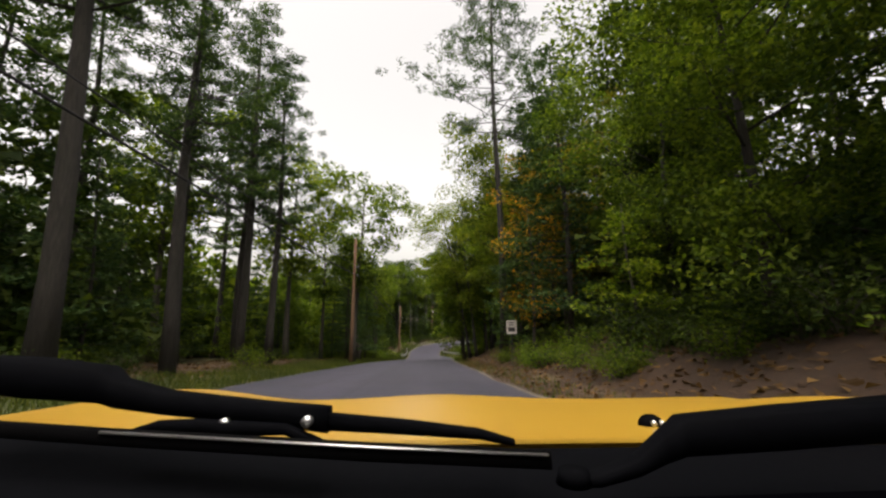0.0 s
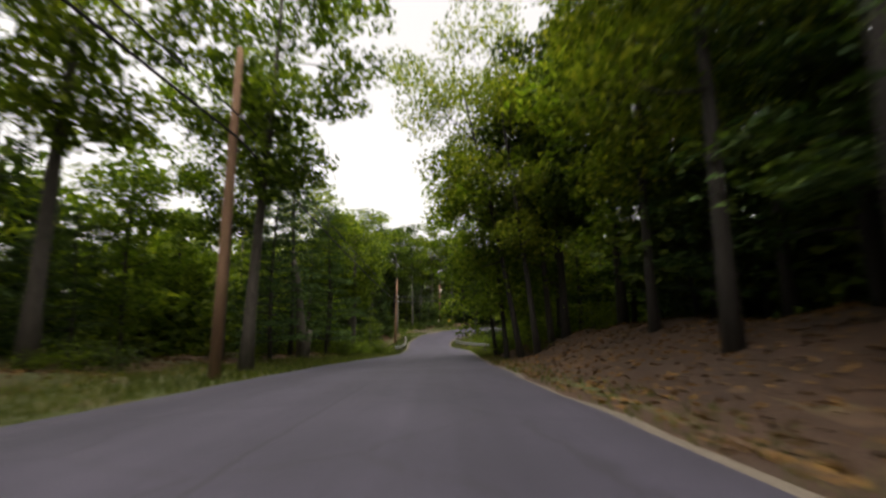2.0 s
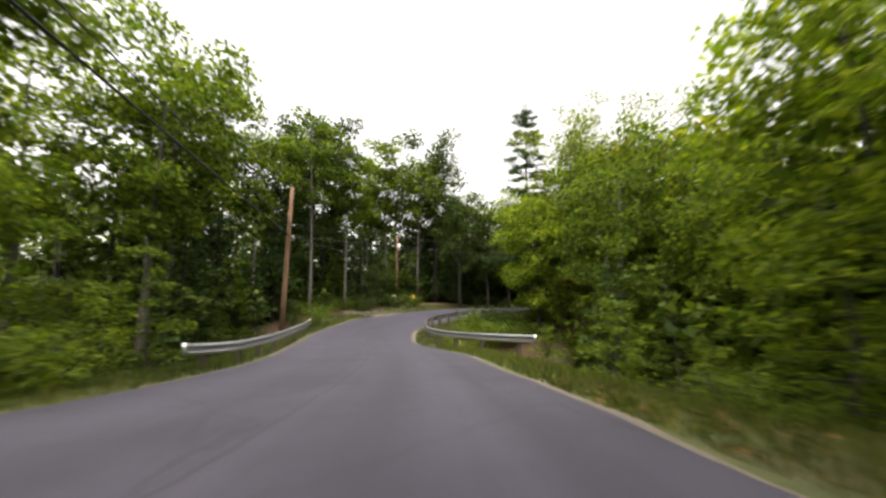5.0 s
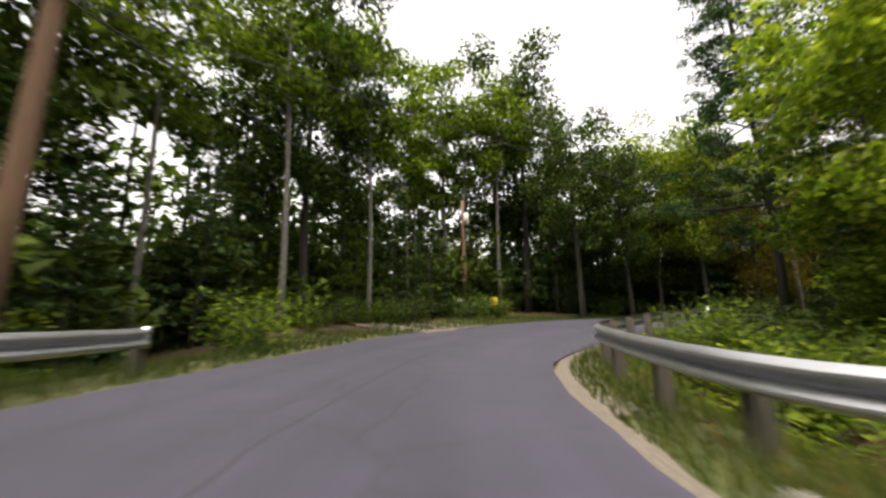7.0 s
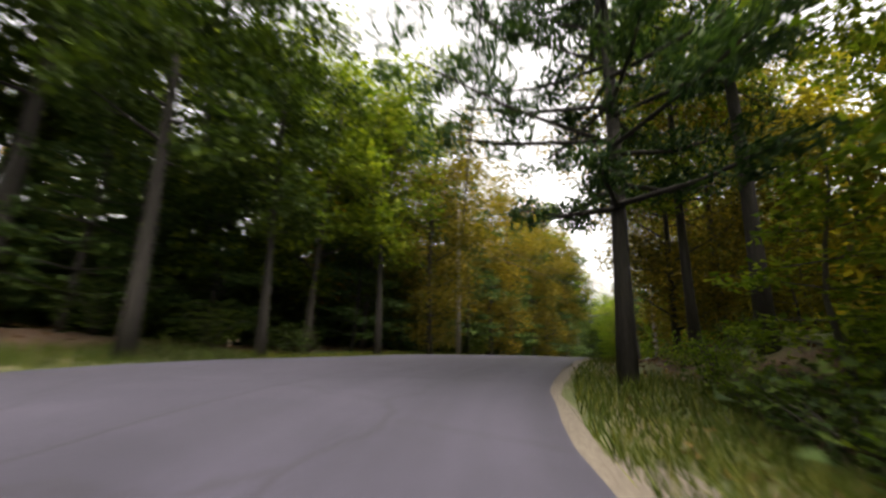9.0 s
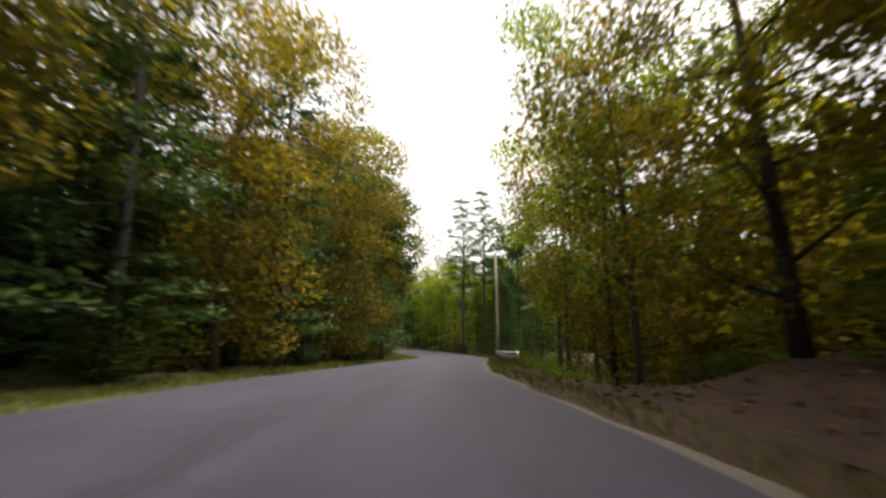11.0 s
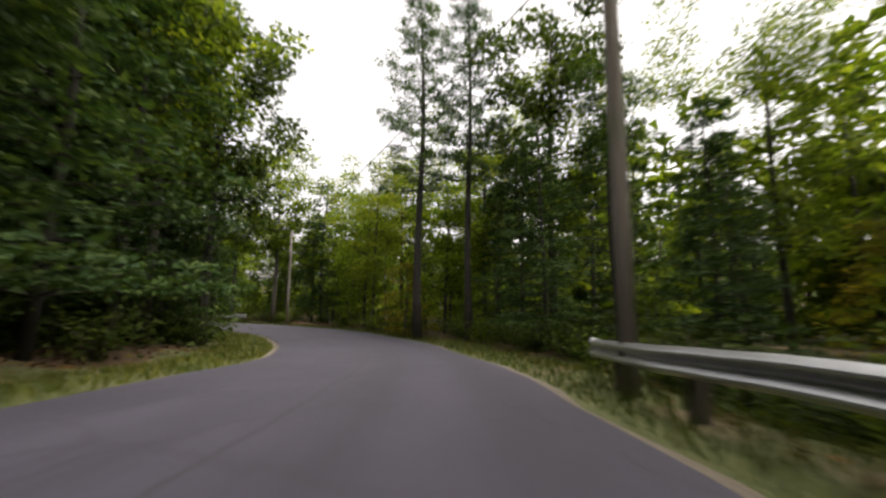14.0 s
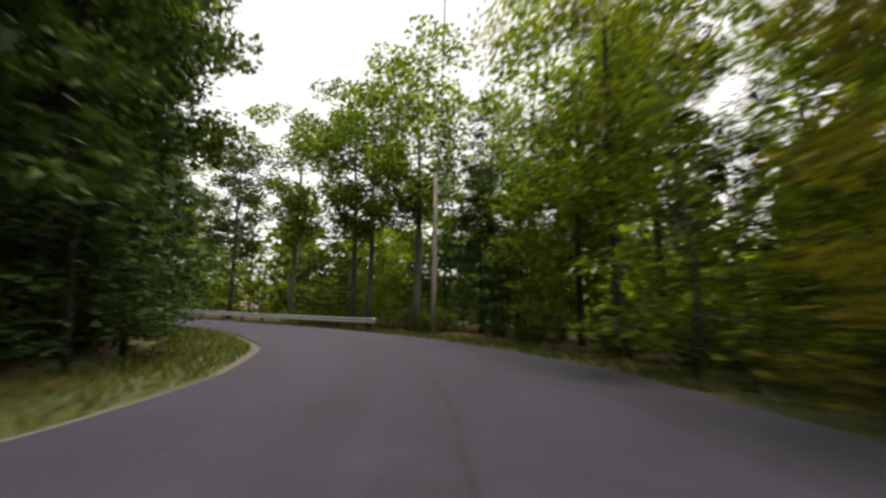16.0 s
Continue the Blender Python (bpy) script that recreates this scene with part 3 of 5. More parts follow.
def plant(kind, x, y, size=1.0, turn=None, lean=0.0, lean_to=0.0, tall=1.0, label=None, sink=0.05):
    z = ground_at(x, y) - sink
    w = (x * 7.3 + y * 3.1) % 6.283 if turn is None else turn
    m = Matrix.Translation((x, y, z)) @ Matrix.Rotation(lean, 4, Vector((-math.sin(lean_to), math.cos(lean_to), 0))) @ Matrix.Rotation(w, 4, "Z")
    ob = PROTO[kind]
    if kind in used:
        ob = copy_thing(ob, m)
    else:
        used.add(kind)
    ob.matrix_basis = m @ Matrix.Diagonal((size, size, size * tall, 1))
    if label:
        tagged(ob, label)
    return ob


TAKEN = []


def free(x, y, gap):
    return all((x - a) ** 2 + (y - b) ** 2 > gap * gap for a, b in TAKEN)


def along(s, off):
    k = int(np.argmin(np.abs(ARC - s)))
    off = float(edge_off(s, off))
    return ROAD[k, 0] + NRM[k, 0] * off + TAN[k, 0] * (s - ARC[k]), ROAD[k, 1] + NRM[k, 1] * off + TAN[k, 1] * (s - ARC[k])


def set_tree(kind, x, y, *a, **k):
    TAKEN.append((x, y))
    return plant(kind, x, y, *a, **k)


# trees that stand out along the drive
set_tree("oak", -12.6, 33.3, 1.0)
set_tree("oak", -7.8, 36.1, 0.95, lean=0.03)
set_tree("oak", -9.8, 60.6, 0.8)
set_tree("oak", -10.4, 63.0, 0.9)
set_tree("oak", -11.6, 53.4, 0.75)
set_tree("hemlock_tall", -9.6, 51.4, 0.75)
set_tree("hemlock_tall", -10.9, 56.4, 0.85)
set_tree("hemlock_tall", -9.9, 42.8, 0.7)
set_tree("maple_bright", 2.5, 51.6, 1.15, 0.4, 0.10, 2.8, label="leaning dark-stemmed maple with light green leaves over the road")
set_tree("maple_bright", 6.3, 57.6, 1.1)
set_tree("slender", -9.6, 91.3, 1.0)
set_tree("slender", -7.6, 96.9, 0.95)
set_tree("slender", -6.6, 106.7, 1.05)
set_tree("slender", -4.6, 109.9, 1.0)
set_tree("slender", -0.3, 104.6, 1.0)
set_tree("oak_dark", 4.4, 101.4, 0.7)
set_tree("oak_dark", 7.9, 103.0, 0.6)
set_tree("pine_full", 10.25, 93.3, 1.0, label="large white pine beside the end of the guardrail")
set_tree("pine", 14.4, 91.6, 0.75)
set_tree("maple_tall", 16.0, 93.4, 0.9)
set_tree("maple_olive", 19.0, 94.6, 0.9)
set_tree("young_bright", 11.8, 90.4, 1.1)
set_tree("young_bright", 9.6, 88.6, 1.0)
set_tree("pine", 69.0, 111.6, 0.92, label="tall white pine on the outside of the bend")
set_tree("pine", 68.5, 108.8, 0.76, None, 0.0, 0.0, 1.25, label="tall white pine standing behind the roadside pine")
set_tree("oak_dark", 67.9, 104.6, 0.9)
set_tree("hemlock_tall", 63.7, 98.8, 0.55)
set_tree("hemlock_tall", 63.4, 105.4, 0.62)
set_tree("hemlock_tall", 60.6, 103.4, 0.7)
set_tree("hemlock_tall", 66.6, 106.2, 0.62)
set_tree("hemlock_tall", 69.6, 106.0, 0.68)
set_tree("hemlock_tall", 72.4, 107.4, 0.66)
set_tree("hemlock_tall", 58.4, 101.6, 0.5)
set_tree("maple_bright", 80.2, 118.9, 1.05)
set_tree("maple_tall", 85.2, 121.4, 0.8)
set_tree("hemlock_tall", 87.6, 127.6, 0.75)
set_tree("maple_tall", 76.0, 116.6, 0.75, label="small light green maple starting to yellow under the pines")
set_tree("young_yellow", 70.2, 112.6, 0.95)
set_tree("young", 73.2, 114.9, 1.0)
set_tree("maple_bright", 74.0, 111.0, 0.95)
set_tree("oak", 83.8, 129.6, 1.0)
set_tree("oak", 85.6, 135.5, 0.95)
set_tree("oak_dark", 49.2, 113.6, 0.8)
set_tree("oak_dark", 63.6, 120.2, 0.85)
set_tree("hemlock_tall", 67.0, 124.4, 0.95)
set_tree("oak_dark", 65.4, 126.2, 0.9)
set_tree("maple_orange", 4.0, 18.4, 0.82)
set_tree("maple_orange", 6.4, 21.4, 1.1)
set_tree("hemlock", 4.4, 23.7, 0.9)
set_tree("maple_yellow", 8.4, 21.4, 0.95)
set_tree("maple_fine", 7.6, 13.2, 0.95)
set_tree("maple_fine", 6.0, 7.5, 0.85)
set_tree("pine_great", 3.7, 25.6, 1.0)
set_tree("maple_tall", 4.3, 29.4, 1.0)
set_tree("hemlock", 6.6, 33.0, 0.9)
set_tree("hemlock", 7.6, 36.0, 0.9)
set_tree("maple_tall", 3.3, 41.4, 0.95, None, 0.08, 3.1)
set_tree("maple_tall", 2.8, 43.0, 1.0, None, 0.16, 3.1)
set_tree("oak_dark", 9.0, 41.0, 0.9)
set_tree("oak_dark", 6.9, 40.2, 0.9)
set_tree("oak_dark", 5.0, 42.6, 0.85)
set_tree("hemlock_tall", 8.6, 42.8, 0.9)
set_tree("hemlock_tall", 7.6, 34.8, 1.0)
set_tree("hemlock_tall", 11.0, 38.0, 1.0)
set_tree("oak_dark", 5.8, 46.4, 0.85)
set_tree("maple", 4.6, 44.0, 1.05, None, 0.05, 3.1, 1.15)
set_tree("maple_tall", 6.9, 31.2, 0.95)
set_tree("maple_tall", 5.2, 34.0, 0.9)
set_tree("hemlock_tall", 5.4, 17.6, 0.95)
set_tree("hemlock_tall", 6.4, 26.2, 1.15)
set_tree("hemlock_tall", 6.3, 22.9, 1.0)
set_tree("maple_bright", 6.4, 36.6, 1.1)
set_tree("hemlock_tall", -11.2, 48.6, 1.0)
set_tree("hemlock_tall", -15.0, 12.5, 0.95)
set_tree("oak", -12.6, 43.0, 0.9)
set_tree("maple_bright", 2.3, 44.6, 1.1, None, 0.09, 3.1)
set_tree("maple_tall", 11.6, 87.6, 0.95)
set_tree("maple_bright", 9.0, 87.4, 0.9)
set_tree("maple_tall", 13.6, 84.0, 0.9)
set_tree("pine", -10.3, 15.6, 1.0)
set_tree("pine", -11.8, 24.2, 1.05)
set_tree("pine", -10.6, 25.6, 0.95)
set_tree("pine", -9.2, 9.4, 1.05)
set_tree("maple_tall", 13.4, 104.4, 0.85)
set_tree("maple_olive", 17.4, 105.3, 1.0)
set_tree("maple_orange", 3.0, 116.0, 1.25)
set_tree("maple_orange", 12.5, 108.0, 1.0)
snag = bare_snag("dead grey trunk with a broken stub beside it", 6.5, 0.26)
snag.matrix_basis = pose(-9.6, 46.5, ground_at(-9.6, 46.5))
TAKEN.append((-9.6, 46.5))
for s, side, out, kind, size in ((118, -1, 2.9, "maple_olive", 1.0), (123, -1, 2.8, "hemlock_tall", 1.05), (127, -1, 2.8, "maple_olive", 1.1), (131.5, -1, 2.9, "hemlock_tall", 1.1),
                                 (136.5, -1, 2.5, "maple_olive", 1.15), (141, -1, 2.7, "hemlock_tall", 1.0), (144.5, -1, 2.8, "maple_olive", 1.05), (149, -1, 2.6, "hemlock_tall", 0.9),
                                 (115, 1, 4.6, "maple_olive", 1.0), (121, 1, 4.8, "maple_olive", 1.1), (127, 1, 4.6, "maple_tall", 0.85), (131, 1, 5.2, "maple_olive", 1.05),
                                 (139, 1, 5.0, "maple_tall", 0.95), (145, 1, 5.4, "maple_tall", 1.05), (148, 1, 8.8, "maple_tall", 1.1),
                                 (168, 1, 9.6, "oak", 0.8), (175, 1, 8.4, "oak_dark", 0.8), (182, 1, 7.0, "hemlock_tall", 1.0),
                                 (185, -1, 3.6, "oak_dark", 0.95), (192, 1, 5.2, "oak", 1.05), (198, 1, 5.4, "oak", 1.1), (204, 1, 5.5, "oak_dark", 0.9), (210, 1, 5.5, "oak", 0.95), (216, 1, 5.8, "oak_dark", 0.95), (222, 1, 5.5, "oak", 0.95)):
    set_tree(kind, *along(s, side * (HALF + out)), size)
KEEP = [(-7.4, 33.5), (-8.6, 80.9), (-2.7, 103.5), (-0.9, 102.0), (20.3, 105.9), (53.6, 104.9), (82.5, 127.3), (3.1, 19.0), (-8.3, -8.0), (-3.0, 102.3)]


def lawn(x, y):
    """The open ground that reaches from the white house towards the road."""
    u = (x - 3.0) * 0.640 + (y - 37.8) * 0.768
    return 0 < u < 34 and abs((x - 3.0) * 0.768 - (y - 37.8) * 0.640) < 0.8 + 0.025 * u


def fill(s0, s1, side, rows):
    """Woods beside a stretch of the road: rows of (kinds, nearest, farthest, spacing, smallest, largest)."""
    for row, (kinds, near, far, gap, lo, hi) in enumerate(rows):
        rng = stretch_dice(s0, side, row)
        count = int((s1 - s0) * (far - near) / (gap * gap) * 1.4)
        own = []
        for _ in range(count):
            s, o = rng.uniform(s0, s1), rng.uniform(near, far)
            x, y = along(s, side * (HALF + o))
            b = road_at(x, y)[1]
            if abs(b[0]) < HALF + near - 0.05 or not free(x, y, min(gap * 0.7, 1.9)):
                continue
            if any((x - p) ** 2 + (y - q) ** 2 < (gap * 0.8) ** 2 for p, q in own):
                continue
            if any((x - p) ** 2 + (y - q) ** 2 < 2.3 for p, q in KEEP) or (lawn(x, y) and x > 5.0):
                continue
            own.append((x, y))
            TAKEN.append((x, y))
            kind = kinds[rng.integers(len(kinds))]
            k = int(np.argmin(np.abs(ARC - s)))
            to_road = math.atan2(-side * NRM[k, 1], -side * NRM[k, 0])
            bow = rng.uniform(0.02, 0.10) if o < 5.5 and kind.startswith("maple") else 0.0
            plant(kind, x, y, rng.uniform(lo, hi), None, bow, to_road, rng.uniform(0.9, 1.12))


L, R = -1, 1
# first stretch: open tall woods on the left, a dense leafy bank on the right
fill(-4, 36, L, [(["oak", "pine", "pine", "oak_dark"], 6.6, 13, 4.4, 0.85, 1.1), (["hemlock", "hemlock", "hemlock", "young"], 7.4, 13, 2.5, 0.7, 1.1)])
fill(36, 58, L, [(["maple_bright", "oak", "slender"], 7.8, 12, 5.4, 0.65, 0.9), (["hemlock", "young", "young_bright"], 5.6, 12, 2.7, 0.7, 1.0)])
# unseen trees behind the start, added for shade and to close the woods
fill(-15, -4, L, [(["pine", "oak"], 6.0, 11, 4.5, 0.9, 1.1)])
fill(-15, -3.5, R, [(["maple", "oak_dark"], 3.6, 9, 4.0, 0.85, 1.05), (["hemlock"], 3.0, 7, 3.4, 0.7, 1.0)])
set_tree("hemlock_tall", 10.2, 8.0, 0.95)
set_tree("hemlock_tall", 9.6, 12.8, 1.0)
# maple with its trunk out of view, added to shade the right bank
set_tree("maple_fine", 6.6, 3.2, 1.0)
fill(-3, 13, R, [(["maple_fine", "maple_fine", "oak_dark"], 4.4, 9, 3.7, 0.75, 1.0), (["young", "young_bright", "hemlock"], 3.6, 8, 2.7, 0.6, 0.95)])
fill(13, 29, R, [(["hemlock_tall", "oak_dark", "maple_tall"], 4.6, 10, 3.4, 0.9, 1.15), (["hemlock", "young", "hemlock"], 6.0, 10, 2.6, 0.6, 0.95)])
fill(29, 41, R, [(["maple_tall", "oak_dark", "hemlock_tall"], 5.0, 10, 3.3, 0.85, 1.05), (["hemlock", "hemlock", "young"], 4.6, 9, 2.4, 0.6, 1.0)])
fill(41, 66, R, [(["maple", "maple_tall", "maple_bright", "maple_bright"], 3.2, 9, 4.1, 0.8, 1.1), (["young", "young_bright", "young_bright"], 2.8, 8, 2.7, 0.6, 0.95)])
# the hollow with the guardrails and the outside of the bend
fill(58, 78, L, [(["maple_bright", "oak", "maple_tall"], 6.4, 14, 4.6, 0.7, 0.95), (["young_bright", "young", "young_bright"], 4.2, 13, 2.3, 0.7, 1.1)])
fill(78, 104, L, [(["oak_dark", "oak", "slender", "oak_dark"], 6.0, 15, 4.0, 0.9, 1.15), (["young", "hemlock", "hemlock"], 4.6, 14, 2.2, 0.7, 1.1)])
fill(102, 115, L, [(["maple", "oak_dark", "maple"], 3.0, 9, 3.0, 0.9, 1.15), (["hemlock", "young"], 2.6, 7, 2.3, 0.8, 1.1)])
fill(66, 97, R, [(["maple", "oak_dark", "maple_bright", "maple"], 7.0, 14, 3.8, 0.75, 1.0), (["young", "young_bright", "hemlock", "young"], 5.6, 12, 3.0, 0.7, 1.0)])
# yellowing stretch and the last bend
fill(112, 150, L, [(["oak_dark", "hemlock_tall", "maple_olive", "hemlock_tall"], 4.6, 10, 3.9, 0.9, 1.2), (["hemlock", "hemlock", "young_yellow"], 2.2, 6, 2.3, 0.7, 1.0)])
fill(110, 136, R, [(["maple_yellow", "maple_tall", "maple_yellow"], 6.4, 11, 4.8, 0.9, 1.2), (["young_yellow", "young_bright", "young_yellow"], 4.0, 9, 3.0, 0.6, 0.9)])
fill(136, 152, R, [(["maple_tall", "maple_yellow"], 8.6, 14, 4.4, 0.9, 1.15), (["young_bright", "young_yellow"], 4.4, 10, 2.8, 0.6, 0.9)])
fill(150, 198, L, [(["hemlock_tall", "oak", "hemlock_tall", "oak_dark"], 3.0, 9, 2.9, 0.95, 1.25), (["hemlock", "hemlock"], 2.4, 6, 2.3, 0.65, 1.0)])
fill(112, 134, L, [(["hemlock", "young_yellow"], 1.9, 3.2, 2.6, 0.5, 0.75)])
fill(134, 180, L, [(["hemlock", "hemlock", "young"], 1.9, 3.2, 2.2, 0.55, 0.85)])
fill(198, 224, L, [(["oak_dark", "oak", "oak_dark"], 2.8, 9, 3.4, 0.9, 1.15), (["hemlock", "young"], 2.4, 6, 2.6, 0.7, 1.0)])
fill(150, 198, R, [(["maple_bright", "maple_tall", "maple"], 6.4, 12, 5.6, 0.75, 1.0), (["young_bright", "young_bright", "hemlock", "young"], 3.6, 10, 2.7, 0.7, 1.1), (["hemlock", "young", "hemlock"], 2.9, 6.0, 2.3, 0.45, 0.7)])


def far_woods(s0, s1, side, near, far, gap, material, label, top=(9, 16), crowns=10, per=28, low=9):
    """The depth of the woods behind the roadside trees, joined: crowns, undergrowth and trunks."""
    pts, sizes, verts, faces = [], [], [], []
    rng = stretch_dice(s0, side, 7)
    for _ in range(int((s1 - s0) * (far - near) / (gap * gap))):
        s, o = rng.uniform(s0, s1), rng.uniform(near, far)
        x, y = along(s, side * (HALF + o))
        if abs(road_at(x, y)[1][0]) < HALF + near - 0.5 or lawn(x, y):
            continue
        z, h = ground_at(x, y), rng.uniform(*top)
        size = 0.38 + 0.44 * min(1.0, max(0.0, (o - 7) / 9))
        many = int(per * (0.82 / size) ** 1.4)
        tube(verts, faces, [(x, y, z - 0.3), (x + rng.normal() * 0.3, y + rng.normal() * 0.3, z + h * 0.9)], [0.15, 0.05], 5)
        for c in range(crowns + low):
            if c < crowns:
                u, w = rng.uniform(0.0, 1.0), rng.uniform(0, 6.28)
                r = rng.uniform(0.9, 1.9) * (1.15 - 0.45 * u)
                cen = np.array([x + math.cos(w) * rng.uniform(0.3, 2.2), y + math.sin(w) * rng.uniform(0.3, 2.2), z + 0.6 + u * h])
            else:
                r = 1.4
                cen = np.array([x + rng.normal() * 1.7, y + rng.normal() * 1.7, z + rng.uniform(0.3, 4.0)])
            pts.append(blob(cen, r, many, 0.62))
            sizes.append(np.full(many, size))
    sizes = np.concatenate(sizes)
    ob = quads_object("far_woods", leaves(np.concatenate(pts), sizes, sizes * 0.68, 0.5, 0.15), material)
    tagged(ob, label, "woods", kind="stuff")
    tr = mesh_object("far_trunks", verts, faces, BARK_DARK, None, True)
    tagged(tr, "thin dark trunks standing deep in the woods", "tree trunks", kind="stuff")


# the darker leaf tone stands in for shade deep inside the woods
far_woods(-12, 34, L, 11, 24, 3.2, LEAF_DEEP_SHADE, "dense green woods behind the roadside trees", (8, 14), 10, 28, 14)
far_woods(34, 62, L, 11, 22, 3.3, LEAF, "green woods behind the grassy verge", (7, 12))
far_woods(-2, 42, R, 7.0, 18, 2.9, LEAF_DEEP_SHADE, "dense dark green woods on the bank", (8, 15))
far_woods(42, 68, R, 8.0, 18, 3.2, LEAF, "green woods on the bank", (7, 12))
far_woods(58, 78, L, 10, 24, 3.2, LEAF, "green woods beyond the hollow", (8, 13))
far_woods(78, 110, L, 8, 24, 2.7, LEAF_DEEP_SHADE, "dense dark woods outside the bend", (10, 16), 9, 26, 16)
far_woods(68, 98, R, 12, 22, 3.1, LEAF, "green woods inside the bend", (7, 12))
far_woods(104, 152, L, 6, 18, 3.0, LEAF_DEEP_SHADE, "dense dark woods beside the road", (8, 14))
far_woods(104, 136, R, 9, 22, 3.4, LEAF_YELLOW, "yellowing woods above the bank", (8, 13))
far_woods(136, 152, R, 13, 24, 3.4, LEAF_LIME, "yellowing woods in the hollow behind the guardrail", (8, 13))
far_woods(150, 226, L, 6, 16, 3.7, LEAF_DEEP_SHADE, "dense dark woods on the inside of the bend", (10, 16))
far_woods(150, 226, R, 12.5, 24, 3.3, LEAF, "green woods beyond the bend", (9, 15))


def distant_woods():
    """The forest that goes on beyond the roadside, joined into one sheet of crowns."""
    rng = stretch_dice(0, 0, 9)
    x, y = [a.ravel() for a in np.meshgrid(np.arange(-66, 132, 5.2), np.arange(-48, 196, 5.2))]
    x = x + rng.uniform(-2.2, 2.2, len(x))
    y = y + rng.uniform(-2.2, 2.2, len(y))
    off = np.abs(road_at(x, y)[1])
    keep = (off > 27) & (off < 80)
    x, y = x[keep], y[keep]
    z = height(x, y)
    pts = [blob(np.array([a + rng.normal() * 1.4, b + rng.normal() * 1.4, c + 1.5 + u * rng.uniform(9, 14)]), rng.uniform(1.7, 2.7), 12, 0.7)
           for a, b, c in zip(x, y, z) for u in rng.uniform(0, 1, 5)]
    ob = quads_object("far_woods", leaves(np.concatenate(pts), 1.25, 0.9, 0.5, 0.15), LEAF_DEEP_SHADE)
    tagged(ob, "unbroken green forest going on beyond the road", "woods", kind="stuff")


distant_woods()


def hedge(s0, s1, side, kinds, near, far, gap, lo=0.7, hi=1.15):
    rng = stretch_dice(s0, side, int(near * 10))
    for _ in range(int((s1 - s0) * (far - near) / (gap * gap))):
        s, o = rng.uniform(s0, s1), rng.uniform(near, far)
        x, y = along(s, side * (HALF + o))
        if abs(road_at(x, y)[1][0]) > HALF + near - 0.1:
            plant(kinds[rng.integers(len(kinds))], x, y, rng.uniform(lo, hi))


hedge(7, 24, R, ["shrub", "shrub_bright", "shrub"], 1.7, 4.0, 1.5, 0.5, 0.85)
hedge(3, 14, R, ["shrub_dark", "shrub", "shrub_dark"], 2.6, 7.0, 1.7, 0.6, 1.1)
hedge(14, 30, R, ["shrub_dark"], 5.2, 9.0, 2.3, 0.6, 1.0)
hedge(90, 106, R, ["shrub", "shrub_bright", "shrub_dark"], 2.6, 7.0, 1.6, 0.6, 1.1)
for x, y, size in ((5.7, 5.9, 0.8), (6.5, 6.7, 1.0), (7.3, 7.4, 1.1), (8.2, 8.4, 1.2), (7.0, 8.4, 1.0), (9.1, 9.4, 1.2), (6.0, 7.4, 0.8), (8.3, 9.8, 1.1)):
    plant("shrub_dark", x, y, size)
hedge(40, 56, R, ["shrub_bright", "shrub"], 2.4, 6.0, 2.2, 0.5, 0.9)
hedge(0, 56, L, ["shrub_dark", "shrub"], 3.4, 8.0, 3.2, 0.5, 1.0)
hedge(54, 70, L, ["shrub_bright", "shrub"], 1.8, 5.0, 1.7)
hedge(52, 66, R, ["shrub_bright", "shrub"], 1.6, 4.5, 1.8)
hedge(74, 84, R, ["shrub_bright", "shrub"], 2.3, 5.0, 1.4, 0.9, 1.3)
hedge(84, 92, R, ["shrub_bright", "shrub"], 2.0, 4.6, 1.35, 0.9, 1.4)
hedge(92, 99, R, ["shrub", "shrub_dark"], 2.2, 4.8, 1.4, 0.8, 1.2)
plant("shrub_bright", *along(85.5, -HALF - 1.7), 1.15, label="large light green bush at the end of the guardrail")
hedge(68, 100, L, ["shrub", "shrub_dark"], 3.2, 7.0, 1.9, 0.8, 1.4)
hedge(100, 200, L, ["shrub_dark"], 2.2, 5.0, 2.7, 0.7, 1.3)
hedge(100, 112, R, ["shrub_dark", "shrub"], 2.2, 5.5, 2.8, 0.5, 1.0)
hedge(112, 134, R, ["shrub_dark", "shrub"], 3.6, 6.5, 2.6, 0.5, 0.8)
hedge(134, 152, R, ["shrub_bright", "shrub"], 2.4, 6.0, 2.2, 0.6, 1.1)
hedge(146, 162, R, ["shrub_dark", "shrub"], 2.4, 5.5, 1.5, 0.8, 1.2)
hedge(150, 198, R, ["shrub_dark", "shrub", "shrub_dark"], 2.2, 6.0, 1.8, 0.7, 1.2)

# ---------------------------------------------------------------- road furniture
def part(name, verts, faces, material, parent, label="", smooth_faces=True):
    ob = mesh_object(name, verts, faces, material, parent, smooth_faces)
    return tagged(ob, label) if label else ob


def box(lo, hi):
    (a, b, c), (d, e, f) = lo, hi
    v = [(a, b, c), (d, b, c), (d, e, c), (a, e, c), (a, b, f), (d, b, f), (d, e, f), (a, e, f)]
    return v, [(3, 2, 1, 0), (4, 5, 6, 7), (0, 1, 5, 4), (1, 2, 6, 5), (2, 3, 7, 6), (3, 0, 4, 7)]


def bevel_box(lo, hi, r=0.01):
    bm = bmesh.new()
    v, f = box(lo, hi)
    vs = [bm.verts.new(p) for p in v]
    for q in f:
        bm.faces.new([vs[i] for i in q])
    bmesh.ops.bevel(bm, geom=bm.edges[:], offset=r, segments=2, affect="EDGES")
    bm.verts.index_update()
    out = [tuple(p.co) for p in bm.verts], [tuple(p.index for p in q.verts) for q in bm.faces]
    bm.free()
    return out


